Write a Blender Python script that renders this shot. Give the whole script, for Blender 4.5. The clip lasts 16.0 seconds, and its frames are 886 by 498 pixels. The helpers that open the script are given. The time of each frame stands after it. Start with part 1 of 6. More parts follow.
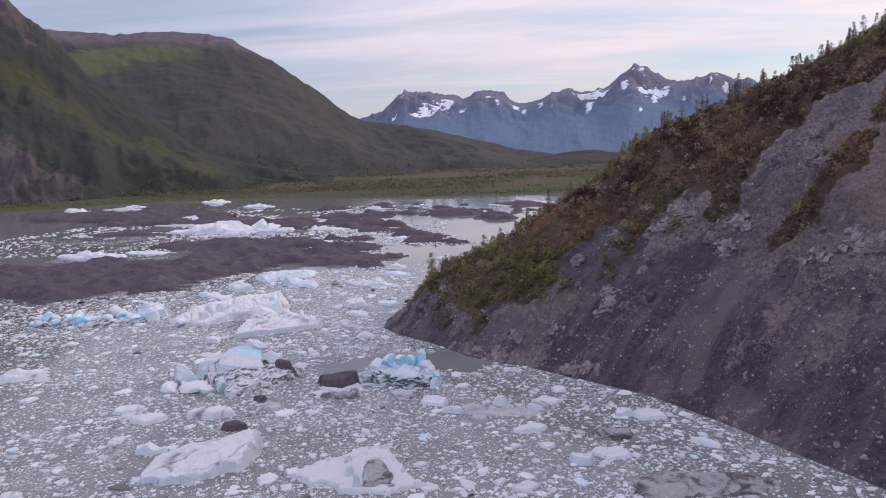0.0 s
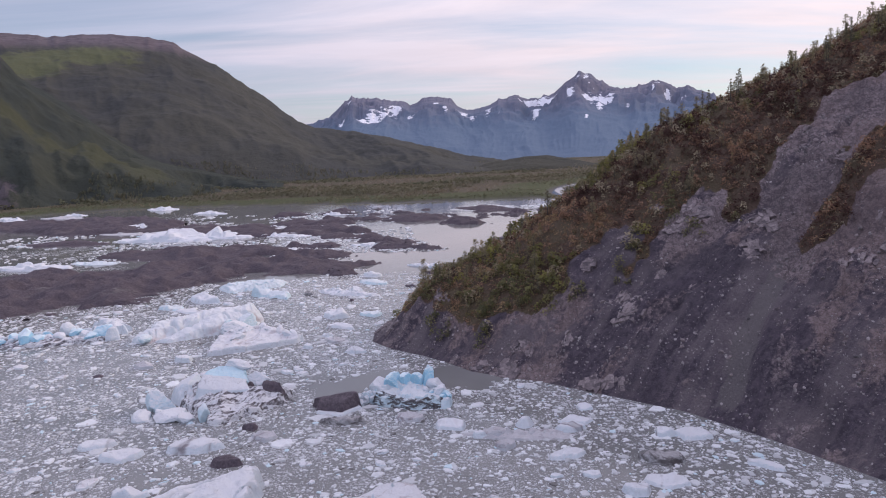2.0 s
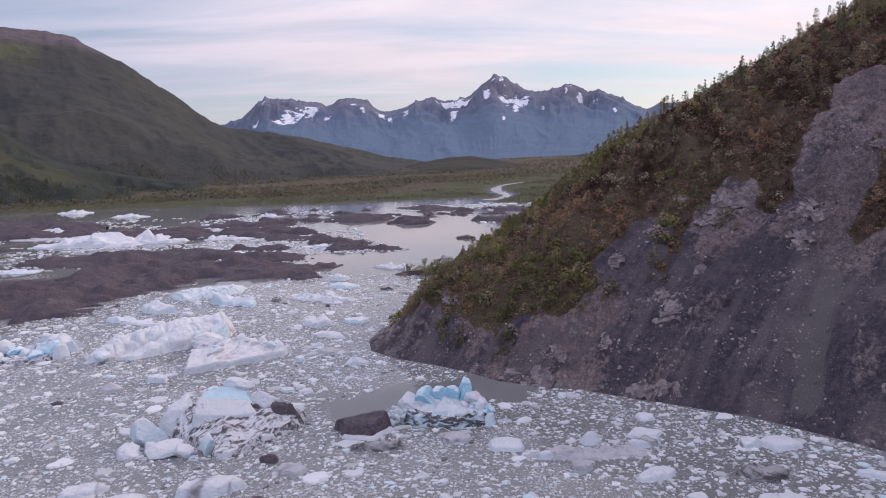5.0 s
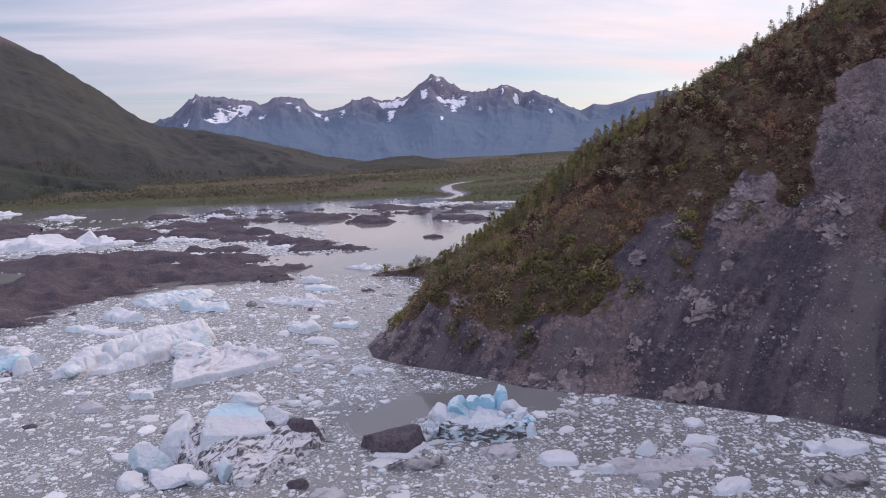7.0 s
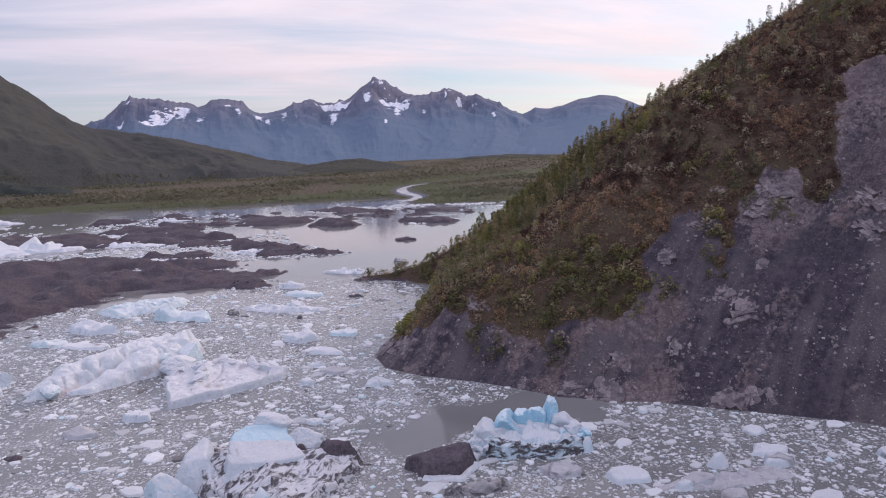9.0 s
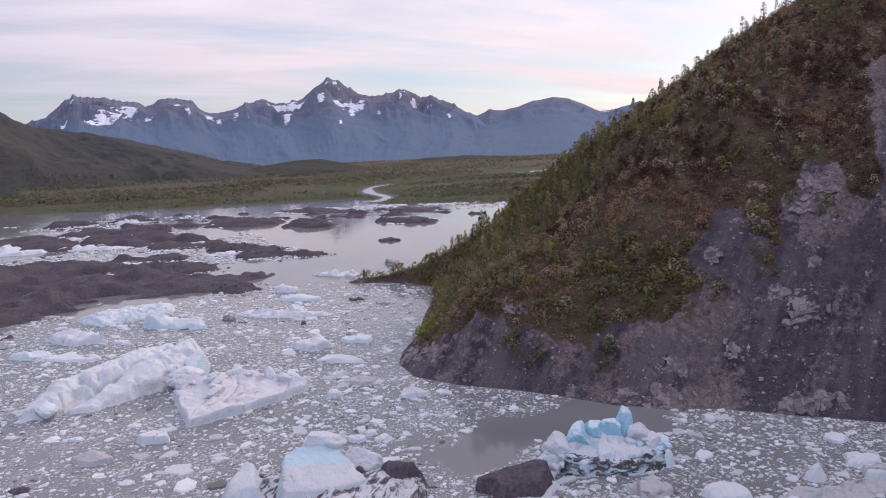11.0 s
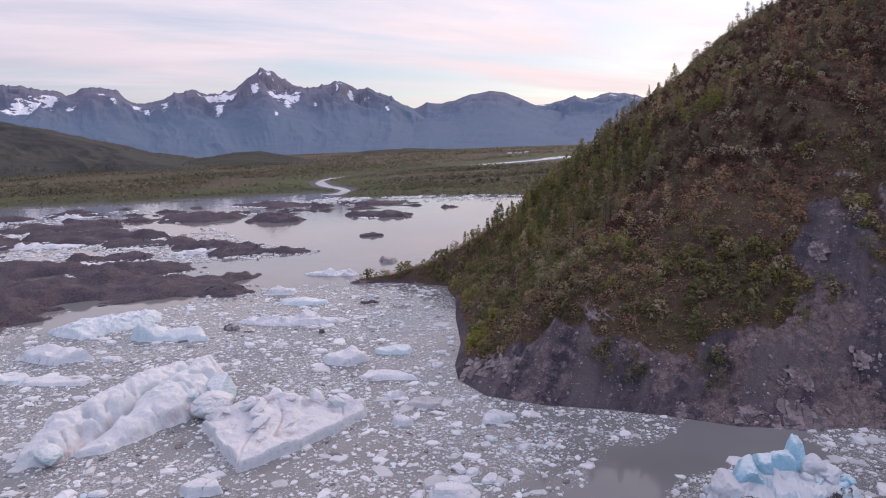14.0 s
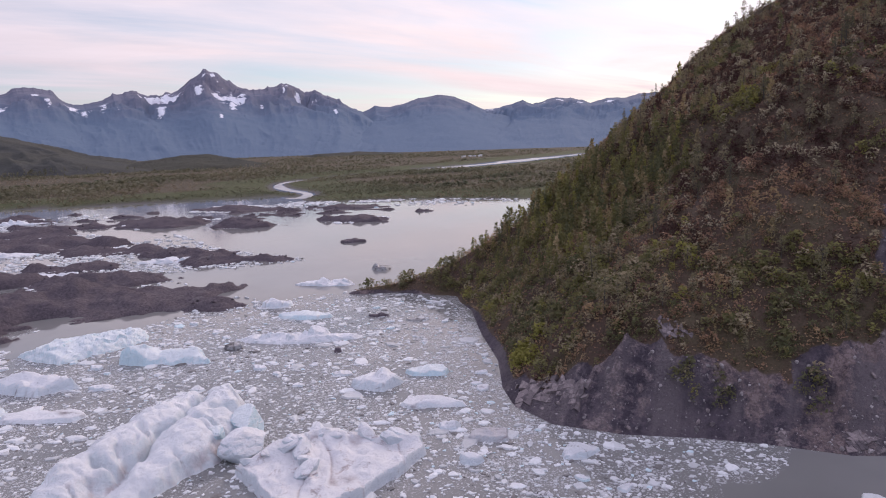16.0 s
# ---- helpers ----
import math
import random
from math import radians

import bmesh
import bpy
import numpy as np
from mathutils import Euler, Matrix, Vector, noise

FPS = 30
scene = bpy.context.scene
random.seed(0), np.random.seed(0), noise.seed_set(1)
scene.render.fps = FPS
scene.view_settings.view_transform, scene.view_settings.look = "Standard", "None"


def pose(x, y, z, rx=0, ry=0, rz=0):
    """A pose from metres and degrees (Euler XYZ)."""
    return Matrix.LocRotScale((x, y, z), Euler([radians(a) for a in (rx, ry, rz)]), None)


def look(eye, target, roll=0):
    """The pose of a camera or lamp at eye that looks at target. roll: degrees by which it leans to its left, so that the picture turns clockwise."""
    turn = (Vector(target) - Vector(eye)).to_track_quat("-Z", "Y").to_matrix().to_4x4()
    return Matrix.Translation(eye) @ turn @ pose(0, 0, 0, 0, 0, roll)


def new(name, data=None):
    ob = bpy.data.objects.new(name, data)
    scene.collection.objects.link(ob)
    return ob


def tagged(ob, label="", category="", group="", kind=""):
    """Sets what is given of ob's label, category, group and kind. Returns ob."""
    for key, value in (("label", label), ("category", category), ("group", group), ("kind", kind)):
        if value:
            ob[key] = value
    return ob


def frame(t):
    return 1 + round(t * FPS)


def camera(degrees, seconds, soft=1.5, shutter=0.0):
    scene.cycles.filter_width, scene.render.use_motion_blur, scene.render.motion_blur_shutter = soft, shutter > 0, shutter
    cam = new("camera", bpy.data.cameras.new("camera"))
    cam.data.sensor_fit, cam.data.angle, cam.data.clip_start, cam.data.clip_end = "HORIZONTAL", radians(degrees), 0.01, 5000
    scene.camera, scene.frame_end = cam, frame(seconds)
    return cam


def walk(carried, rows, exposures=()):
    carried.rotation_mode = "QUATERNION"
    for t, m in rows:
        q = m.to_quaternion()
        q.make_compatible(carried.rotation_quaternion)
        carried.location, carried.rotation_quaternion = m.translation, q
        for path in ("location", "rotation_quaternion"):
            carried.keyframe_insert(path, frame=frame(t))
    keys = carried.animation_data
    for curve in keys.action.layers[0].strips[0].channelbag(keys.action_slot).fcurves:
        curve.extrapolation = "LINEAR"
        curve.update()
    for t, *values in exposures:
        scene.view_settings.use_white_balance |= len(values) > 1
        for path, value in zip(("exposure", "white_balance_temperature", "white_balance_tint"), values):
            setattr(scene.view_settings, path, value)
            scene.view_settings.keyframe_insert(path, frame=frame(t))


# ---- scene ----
cam = camera(64.0, 16.0, 1.0)
PATH = [
    (0, (0.462, 0.197, 49.024), (0.451, 2.176, 48.736), -2.5),
    (0.5, (-2.549, 3.961, 48.635), (-2.521, 5.941, 48.351), -2.5),
    (1, (-5.427, 7.726, 48.168), (-5.361, 9.705, 47.887), -2.5),
    (1.5, (-8.367, 11.283, 47.696), (-8.264, 13.261, 47.418), -2.6),
    (2, (-11.278, 14.68, 47.293), (-11.14, 16.656, 47.017), -2.6),
    (2.5, (-14.349, 17.943, 46.827), (-14.174, 19.916, 46.553), -2.6),
    (3, (-17.518, 20.966, 46.485), (-17.306, 22.936, 46.212), -2.6),
    (3.5, (-20.779, 23.94, 46.145), (-20.529, 25.906, 45.872), -2.5),
    (4, (-24.0, 26.853, 45.774), (-23.711, 28.813, 45.499), -2.5),
    (6.5, (-40.113, 42.795, 44.077), (-39.608, 44.709, 43.791), -2.5),
    (7, (-43.245, 46.059, 43.877), (-42.697, 47.961, 43.59), -2.4),
    (7.5, (-46.167, 49.505, 43.622), (-45.578, 51.394, 43.335), -2.4),
    (8, (-48.912, 52.935, 43.258), (-48.284, 54.812, 42.973), -2.4),
    (8.5, (-51.737, 56.295, 42.983), (-51.07, 58.159, 42.7), -2.4),
    (9, (-54.543, 59.574, 42.788), (-53.84, 61.425, 42.504), -2.4),
    (9.5, (-57.3, 63.076, 42.489), (-56.565, 64.914, 42.206), -2.3),
    (12, (-69.196, 81.806, 41.222), (-68.319, 83.579, 40.928), -2.2),
    (12.5, (-71.121, 86.191, 40.956), (-70.22, 87.95, 40.656), -2.1),
    (13, (-72.929, 90.887, 40.68), (-72.0, 92.632, 40.376), -2.0),
    (13.5, (-74.863, 95.846, 40.609), (-73.906, 97.575, 40.301), -2.0),
    (14, (-76.693, 100.866, 40.528), (-75.707, 102.579, 40.219), -1.9),
    (14.5, (-78.301, 105.997, 40.315), (-77.286, 107.693, 40.007), -1.9),
    (15, (-79.983, 111.099, 40.203), (-78.938, 112.776, 39.894), -1.8),
    (15.5, (-81.658, 115.956, 39.983), (-80.582, 117.614, 39.678), -1.7),
    (16, (-83.295, 121.095, 39.81), (-82.182, 122.729, 39.507), -1.7),
]
walk(cam, [(t, look(eye, target, roll)) for t, eye, target, roll in PATH], [(0, 0, 6500, 11), (7, 0, 6530, 11.5), (12, 0, 6560, 12), (16, 0, 6640, 13)])

# ---------------------------------------------------------------- light
SUN_AZ, SUN_EL = 62.0, 22.0          # degrees clockwise from +y, and above the horizon

world = bpy.data.worlds.new("evening_sky")
scene.world = world
world.use_nodes = True
wt = world.node_tree
wt.nodes.clear()


def wnode(kind, **props):
    n = wt.nodes.new(kind)
    for k, v in props.items():
        if k in n.inputs:
            n.inputs[k].default_value = v
    return n


sky = wt.nodes.new("ShaderNodeTexSky")
sky.sky_type, sky.sun_disc = "NISHITA", False
sky.sun_elevation, sky.sun_rotation = radians(SUN_EL), radians(SUN_AZ)
sky.air_density, sky.dust_density, sky.ozone_density = 1.0, 0.4, 4.0
bg_sky = wnode("ShaderNodeBackground", Strength=0.11)
bg_cloud = wnode("ShaderNodeBackground", Strength=1.0)
wt.links.new(sky.outputs[0], bg_sky.inputs["Color"])
coord = wt.nodes.new("ShaderNodeTexCoord")
sep = wt.nodes.new("ShaderNodeSeparateXYZ")
wt.links.new(coord.outputs["Generated"], sep.inputs[0])


def wmath(op, a, b=None, c=None):
    n = wt.nodes.new("ShaderNodeMath")
    n.operation = op
    for i, v in enumerate((a, b, c)):
        if v is None:
            continue
        if isinstance(v, (int, float)):
            n.inputs[i].default_value = v
        else:
            wt.links.new(v, n.inputs[i])
    return n.outputs[0]


up = wmath("ADD", wmath("ABSOLUTE", sep.outputs[2]), 0.10)
px = wmath("DIVIDE", sep.outputs[0], up)
py = wmath("DIVIDE", sep.outputs[1], up)
comb = wt.nodes.new("ShaderNodeCombineXYZ")
wt.links.new(px, comb.inputs[0])
wt.links.new(py, comb.inputs[1])
mapn = wt.nodes.new("ShaderNodeMapping")
mapn.inputs["Rotation"].default_value = (0, 0, radians(28))
mapn.inputs["Scale"].default_value = (0.42, 1.1, 1)
wt.links.new(comb.outputs[0], mapn.inputs[0])
n1 = wnode("ShaderNodeTexNoise", Scale=0.8, Detail=7.0, Roughness=0.55, Distortion=0.5)
wt.links.new(mapn.outputs[0], n1.inputs["Vector"])
cover = wt.nodes.new("ShaderNodeValToRGB")
cover.color_ramp.elements[0].position, cover.color_ramp.elements[1].position = 0.36, 0.62
cover.color_ramp.elements[0].color = (0.28, 0.28, 0.28, 1)
cover.color_ramp.elements[1].color = (1, 1, 1, 1)
wt.links.new(n1.outputs[0], cover.inputs[0])
# the veil of cloud is warmer towards the sun, greyer away from it
toward = wmath("ADD", wmath("MULTIPLY", sep.outputs[0], math.sin(radians(SUN_AZ))), wmath("MULTIPLY", sep.outputs[1], math.cos(radians(SUN_AZ))))
warm = wmath("SMOOTH_MIN", wmath("MAXIMUM", wmath("MULTIPLY_ADD", toward, 1.05, -0.10), 0.0), 1.0, 0.1)
tint = wt.nodes.new("ShaderNodeMix")
tint.data_type = "RGBA"
tint.inputs[6].default_value = (0.50, 0.498, 0.632, 1)
tint.inputs[7].default_value = (0.91, 0.772, 0.79, 1)
wt.links.new(warm, tint.inputs[0])
n2 = wnode("ShaderNodeTexNoise", Scale=1.6, Detail=6.0, Roughness=0.6)
wt.links.new(mapn.outputs[0], n2.inputs["Vector"])
veil = wmath("MULTIPLY_ADD", n2.outputs[0], 0.30, 0.85)
# thick cloud is brightest overhead
lum = wmath("MULTIPLY", veil, wmath("MULTIPLY_ADD", wmath("MAXIMUM", sep.outputs[2], 0.0), 1.75, 0.97))
tone = wt.nodes.new("ShaderNodeMix")
tone.data_type, tone.blend_type = "RGBA", "MULTIPLY"
tone.inputs[0].default_value = 1.0
wt.links.new(tint.outputs[2], tone.inputs[6])
wt.links.new(lum, tone.inputs[7])
wt.links.new(tone.outputs[2], bg_cloud.inputs["Color"])
mixw = wt.nodes.new("ShaderNodeMixShader")
wt.links.new(cover.outputs[0], mixw.inputs[0])
wt.links.new(bg_sky.outputs[0], mixw.inputs[1])
wt.links.new(bg_cloud.outputs[0], mixw.inputs[2])
wout = wt.nodes.new("ShaderNodeOutputWorld")
wt.links.new(mixw.outputs[0], wout.inputs[0])

sun = new("sun", bpy.data.lights.new("sun", "SUN"))
sun.data.energy, sun.data.angle, sun.data.color = 1.5, radians(12), (1.0, 0.84, 0.72)
sd_ = Vector((math.sin(radians(SUN_AZ)) * math.cos(radians(SUN_EL)), math.cos(radians(SUN_AZ)) * math.cos(radians(SUN_EL)), math.sin(radians(SUN_EL))))
sun.matrix_world = look(sd_ * 500, (0, 0, 0))


# ---------------------------------------------------------------- materials
class Nodes:
    """A small builder for one node material."""

    def __init__(self, name):
        self.mat = bpy.data.materials.new(name)
        self.mat.use_nodes = True
        self.t = self.mat.node_tree
        self.b = self.t.nodes["Principled BSDF"]
        self.pos = self.t.nodes.new("ShaderNodeNewGeometry").outputs["Position"]

    def put(self, socket, v):
        if isinstance(v, (int, float)):
            socket.default_value = v
        elif isinstance(v, tuple):
            socket.default_value = (*v, 1.0)[:4] if len(socket.default_value) == 4 else v
        else:
            self.t.links.new(v, socket)

    def noise(self, scale, detail=5.0, rough=0.55, stretch=None, turn=0.0, distort=0.0, w=0.0):
        n = self.t.nodes.new("ShaderNodeTexNoise")
        n.inputs["Scale"].default_value, n.inputs["Detail"].default_value = scale, detail
        n.inputs["Roughness"].default_value, n.inputs["Distortion"].default_value = rough, distort
        self.t.links.new(self.place(stretch, turn, w), n.inputs["Vector"])
        return n.outputs[0]

    def place(self, stretch=None, turn=0.0, shift=0.0):
        if stretch is None and not turn and not shift:
            return self.pos
        spin = self.t.nodes.new("ShaderNodeMapping")
        spin.inputs["Rotation"].default_value = (0, 0, radians(turn))
        self.t.links.new(self.pos, spin.inputs[0])
        m = self.t.nodes.new("ShaderNodeMapping")
        m.inputs["Scale"].default_value = stretch or (1, 1, 1)
        m.inputs["Location"].default_value = (shift, shift * 0.7, shift * 0.3)
        self.t.links.new(spin.outputs[0], m.inputs[0])
        return m.outputs[0]

    def voronoi(self, scale, feature="F1", out="Distance", stretch=None):
        n = self.t.nodes.new("ShaderNodeTexVoronoi")
        n.feature = feature
        n.inputs["Scale"].default_value = scale
        self.t.links.new(self.place(stretch), n.inputs["Vector"])
        return n.outputs[out]

    def math(self, op, a, b=0.0, c=0.0):
        n = self.t.nodes.new("ShaderNodeMath")
        n.operation = op
        for i, v in enumerate((a, b, c)):
            self.put(n.inputs[i], v)
        return n.outputs[0]

    def ramp(self, fac, lo, hi):
        n = self.t.nodes.new("ShaderNodeMapRange")
        n.interpolation_type = "SMOOTHSTEP"
        for i, v in enumerate((fac, lo, hi)):
            self.put(n.inputs[i], v)
        return n.outputs[0]

    def mix(self, fac, a, b, blend="MIX"):
        n = self.t.nodes.new("ShaderNodeMix")
        n.data_type, n.blend_type = "RGBA", blend
        self.put(n.inputs[0], fac)
        self.put(n.inputs[6], a)
        self.put(n.inputs[7], b)
        return n.outputs[2]

    def attr(self, name):
        n = self.t.nodes.new("ShaderNodeAttribute")
        n.attribute_name = name
        return n.outputs["Fac"]

    def axis(self, i, source=None):
        n = self.t.nodes.new("ShaderNodeSeparateXYZ")
        self.t.links.new(source or self.pos, n.inputs[0])
        return n.outputs[i]

    def steep(self):
        g = self.t.nodes.new("ShaderNodeNewGeometry")
        return self.axis(2, g.outputs["True Normal"])

    def rand(self):
        return self.t.nodes.new("ShaderNodeObjectInfo").outputs["Random"]

    def island(self):
        return self.t.nodes.new("ShaderNodeNewGeometry").outputs["Random Per Island"]

    def done(self, color, rough=0.8, bump=None, depth=0.1, spec=0.3):
        self.put(self.b.inputs["Base Color"], color)
        self.put(self.b.inputs["Roughness"], rough)
        self.b.inputs["Specular IOR Level"].default_value = spec
        if bump is not None:
            n = self.t.nodes.new("ShaderNodeBump")
            n.inputs["Strength"].default_value, n.inputs["Distance"].default_value = 1.0, depth
            self.t.links.new(bump, n.inputs["Height"])
            self.t.links.new(n.outputs[0], self.b.inputs["Normal"])
        return self.mat


def make_water():
    n = Nodes("silty_lake_water")
    ripples = n.math("ADD", n.noise(0.9, 3.0, 0.5), n.math("MULTIPLY", n.noise(0.12, 2.0), 2.0))
    silt = n.mix(n.ramp(n.noise(0.02, 4.0), 0.35, 0.65), (0.174, 0.173, 0.172), (0.218, 0.214, 0.211))
    # fine slush between the floes, inside the packed bay only
    bay = n.ramp(n.math("ADD", n.attr("slush"), n.math("MULTIPLY", n.math("SUBTRACT", n.noise(0.16, 5.0, 0.6), 0.5), 0.9)), 0.42, 0.58)
    thick = n.ramp(n.noise(0.09, 5.0, 0.65), 0.30, 0.60)
    bits = n.math("LESS_THAN", n.voronoi(1.7), n.math("MULTIPLY", thick, 0.36))
    crumbs = n.math("LESS_THAN", n.voronoi(4.2), n.math("MULTIPLY_ADD", thick, 0.30, 0.10))
    slush = n.math("MULTIPLY", n.math("MAXIMUM", bits, n.math("MULTIPLY", crumbs, 0.75)), bay)
    color = n.mix(slush, silt, n.mix(n.noise(3.0), (0.31, 0.31, 0.322), (0.50, 0.50, 0.518)))
    rough = n.math("MULTIPLY_ADD", slush, 0.5, 0.05)
    n.b.inputs["IOR"].default_value = 1.33
    return n.done(color, rough, ripples, 0.012, 0.5)


def make_river():
    n = Nodes("sky_pale_river_water")
    bars = n.ramp(n.noise(0.05, 5.0, 0.6), 0.5, 0.6)
    # pale from silt, and from the sky's reflection painted into the base colour
    return n.done(n.mix(bars, (0.42, 0.40, 0.40), (0.34, 0.32, 0.32)), 0.22, n.noise(0.6, 4.0), 0.05, 0.5)


def make_rock():
    """Dark scree and pale outcrops where the slope is bare; moss, heath and litter where it is overgrown."""
    n = Nodes("scree_and_heath")
    vec = n.t.nodes.new("ShaderNodeCombineXYZ")
    n.t.links.new(n.attr("along"), vec.inputs[0])
    n.t.links.new(n.math("MULTIPLY", n.attr("down"), 0.16), vec.inputs[1])

    def streaks(scale, detail):
        t = n.t.nodes.new("ShaderNodeTexNoise")
        t.inputs["Scale"].default_value, t.inputs["Detail"].default_value, t.inputs["Roughness"].default_value = scale, detail, 0.62
        n.t.links.new(vec.outputs[0], t.inputs["Vector"])
        return t.outputs[0]

    fine = n.noise(0.8, 6.0, 0.65)
    grit = n.noise(3.2, 4.0, 0.7)
    run = streaks(0.16, 6.0)
    rill = streaks(0.9, 4.0)
    scree = n.mix(n.ramp(n.math("ADD", n.math("MULTIPLY", fine, 0.72), n.math("MULTIPLY", rill, 0.28)), 0.38, 0.62), (0.050, 0.040, 0.055), (0.090, 0.072, 0.091))
    scree = n.mix(n.math("MULTIPLY", n.ramp(n.math("ADD", n.math("MULTIPLY", run, 0.62), n.math("MULTIPLY", n.noise(0.07, 6.0, 0.65), 0.38)), 0.46, 0.58), 0.85), scree, n.mix(grit, (0.108, 0.089, 0.099), (0.180, 0.150, 0.162)))
    shard = n.axis(0, n.voronoi(2.7, "F1", "Color"))
    shard = n.math("MULTIPLY", n.ramp(shard, 0.62, 0.98), n.ramp(n.noise(0.11, 5.0, 0.65), 0.36, 0.62))
    scree = n.mix(n.math("MULTIPLY", shard, 0.40), scree, (0.19, 0.165, 0.172))
    scree = n.mix(n.math("MULTIPLY", n.ramp(n.math("ADD", n.attr("fan"), n.math("MULTIPLY", n.math("SUBTRACT", rill, 0.5), 1.2)), 0.45, 0.75), 0.8), scree, n.mix(grit, (0.105, 0.092, 0.098), (0.180, 0.160, 0.162)))
    pale = n.mix(n.ramp(n.math("ADD", n.math("MULTIPLY", grit, 0.5), n.math("MULTIPLY", fine, 0.5)), 0.36, 0.62), (0.130, 0.101, 0.110), (0.300, 0.240, 0.248))
    cracks = n.ramp(n.voronoi(0.55, "DISTANCE_TO_EDGE", "Distance"), 0.075, 0.02)
    pale = n.mix(n.math("MULTIPLY", cracks, 0.40), pale, (0.05, 0.043, 0.047))
    outcrop = n.ramp(n.math("ADD", n.attr("outcrop"), n.math("MULTIPLY", n.math("SUBTRACT", fine, 0.5), 1.0)), 0.40, 0.68)
    rust = n.ramp(n.noise(0.035, 3.0, 0.5, None, 0, 0, 40.0), 0.40, 0.60)
    bare = n.mix(outcrop, scree, n.mix(n.math("MULTIPLY", n.math("MAXIMUM", rust, n.math("MULTIPLY", n.attr("warm"), 0.8)), 0.5), pale, (0.20, 0.138, 0.128)))
    joint = n.axis(1, n.voronoi(1.5, "F1", "Color"))
    bare = n.mix(n.math("MULTIPLY", n.math("MULTIPLY", outcrop, n.ramp(joint, 0.5, 0.9)), 0.4), bare, (0.075, 0.064, 0.070))
    speck = n.math("MULTIPLY", n.math("LESS_THAN", n.math("ADD", n.voronoi(2.3), n.math("MULTIPLY", grit, 0.25)), 0.27), n.ramp(n.noise(0.12, 4.0), 0.45, 0.6))
    bare = n.mix(n.math("MULTIPLY", speck, 0.35), bare, (0.27, 0.25, 0.25))
    bare = n.mix(n.math("MULTIPLY", n.ramp(n.noise(0.045, 6.0, 0.62, None, 0, 0.4, 90.0), 0.50, 0.62), 0.35), bare, (0.045, 0.038, 0.048))
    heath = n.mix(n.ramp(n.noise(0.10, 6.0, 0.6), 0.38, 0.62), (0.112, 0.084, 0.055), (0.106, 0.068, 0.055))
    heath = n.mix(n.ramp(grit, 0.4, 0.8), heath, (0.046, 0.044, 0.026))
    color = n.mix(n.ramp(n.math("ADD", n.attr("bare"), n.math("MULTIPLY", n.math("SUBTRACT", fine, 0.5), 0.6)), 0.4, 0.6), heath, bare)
    bump = n.math("ADD", n.math("MULTIPLY", fine, 0.7), n.math("MULTIPLY", grit, 0.25))
    return n.done(color, 0.9, bump, 0.8, 0.25)


def make_stone():
    n = Nodes("pale_weathered_stone")
    c = n.mix(n.island(), (0.165, 0.134, 0.142), (0.330, 0.272, 0.275))
    g = n.noise(2.2, 6.0, 0.65)
    c = n.mix(n.ramp(g, 0.3, 0.7), n.mix(0.45, c, (0.06, 0.052, 0.06)), c)
    c = n.mix(n.math("MULTIPLY", n.ramp(n.noise(0.7, 4.0, 0.6), 0.50, 0.62), 0.8), c, (0.075, 0.063, 0.072))
    return n.done(c, 0.88, g, 0.2)


def make_stone_mass():
    n = Nodes("loose_scree_stone")
    c = n.mix(n.math("POWER", n.island(), 1.1), (0.105, 0.090, 0.098), (0.50, 0.445, 0.445))
    g = n.noise(2.5, 5.0, 0.65)
    return n.done(n.mix(n.math("MULTIPLY", n.ramp(g, 0.3, 0.7), 0.5), c, (0.05, 0.045, 0.05)), 0.88, g, 0.12)


def make_ice(name, tint, deep, dirt_shade, amount, scale=0.35, band=0.0, lie=(1.0, 1.0, 2.6), turn=24):
    """Weathered glacier ice: white and granular on top, bluer on steep broken faces, grit in streaks."""
    n = Nodes(name)
    rough_ice = n.noise(1.6, 7.0, 0.7)
    body = n.mix(n.ramp(n.steep(), 0.75, 0.25), tint, deep)
    body = n.mix(n.math("MULTIPLY", n.ramp(rough_ice, 0.45, 0.7), 0.3), body, (0.80, 0.80, 0.82))
    streak = n.noise(scale, 7.0, 0.68, lie, turn, 0.6)
    grit = n.ramp(streak, 0.72 - amount, 0.84 - amount)
    if band:
        low = n.ramp(n.math("ADD", n.axis(2), n.math("MULTIPLY", n.math("SUBTRACT", streak, 0.5), 4.0)), band, band * 0.35)
        grit = n.math("MAXIMUM", grit, n.math("MULTIPLY", low, n.ramp(n.noise(0.5, 5.0, 0.6), 0.36, 0.52)))
    # seams darken as well: grit, plus crevice shade painted into the colour
    grit = n.math("MAXIMUM", grit, n.math("MULTIPLY", n.attr("seam"), n.ramp(n.noise(0.4, 4.0), 0.38, 0.6)))
    color = n.mix(grit, body, n.mix(n.ramp(rough_ice, 0.3, 0.7), dirt_shade, tuple(v * 1.6 + 0.03 for v in dirt_shade)))
    n.b.inputs["Subsurface Weight"].default_value = 0.0
    return n.done(color, n.math("MULTIPLY_ADD", rough_ice, 0.4, 0.3), rough_ice, 0.35, 0.4)


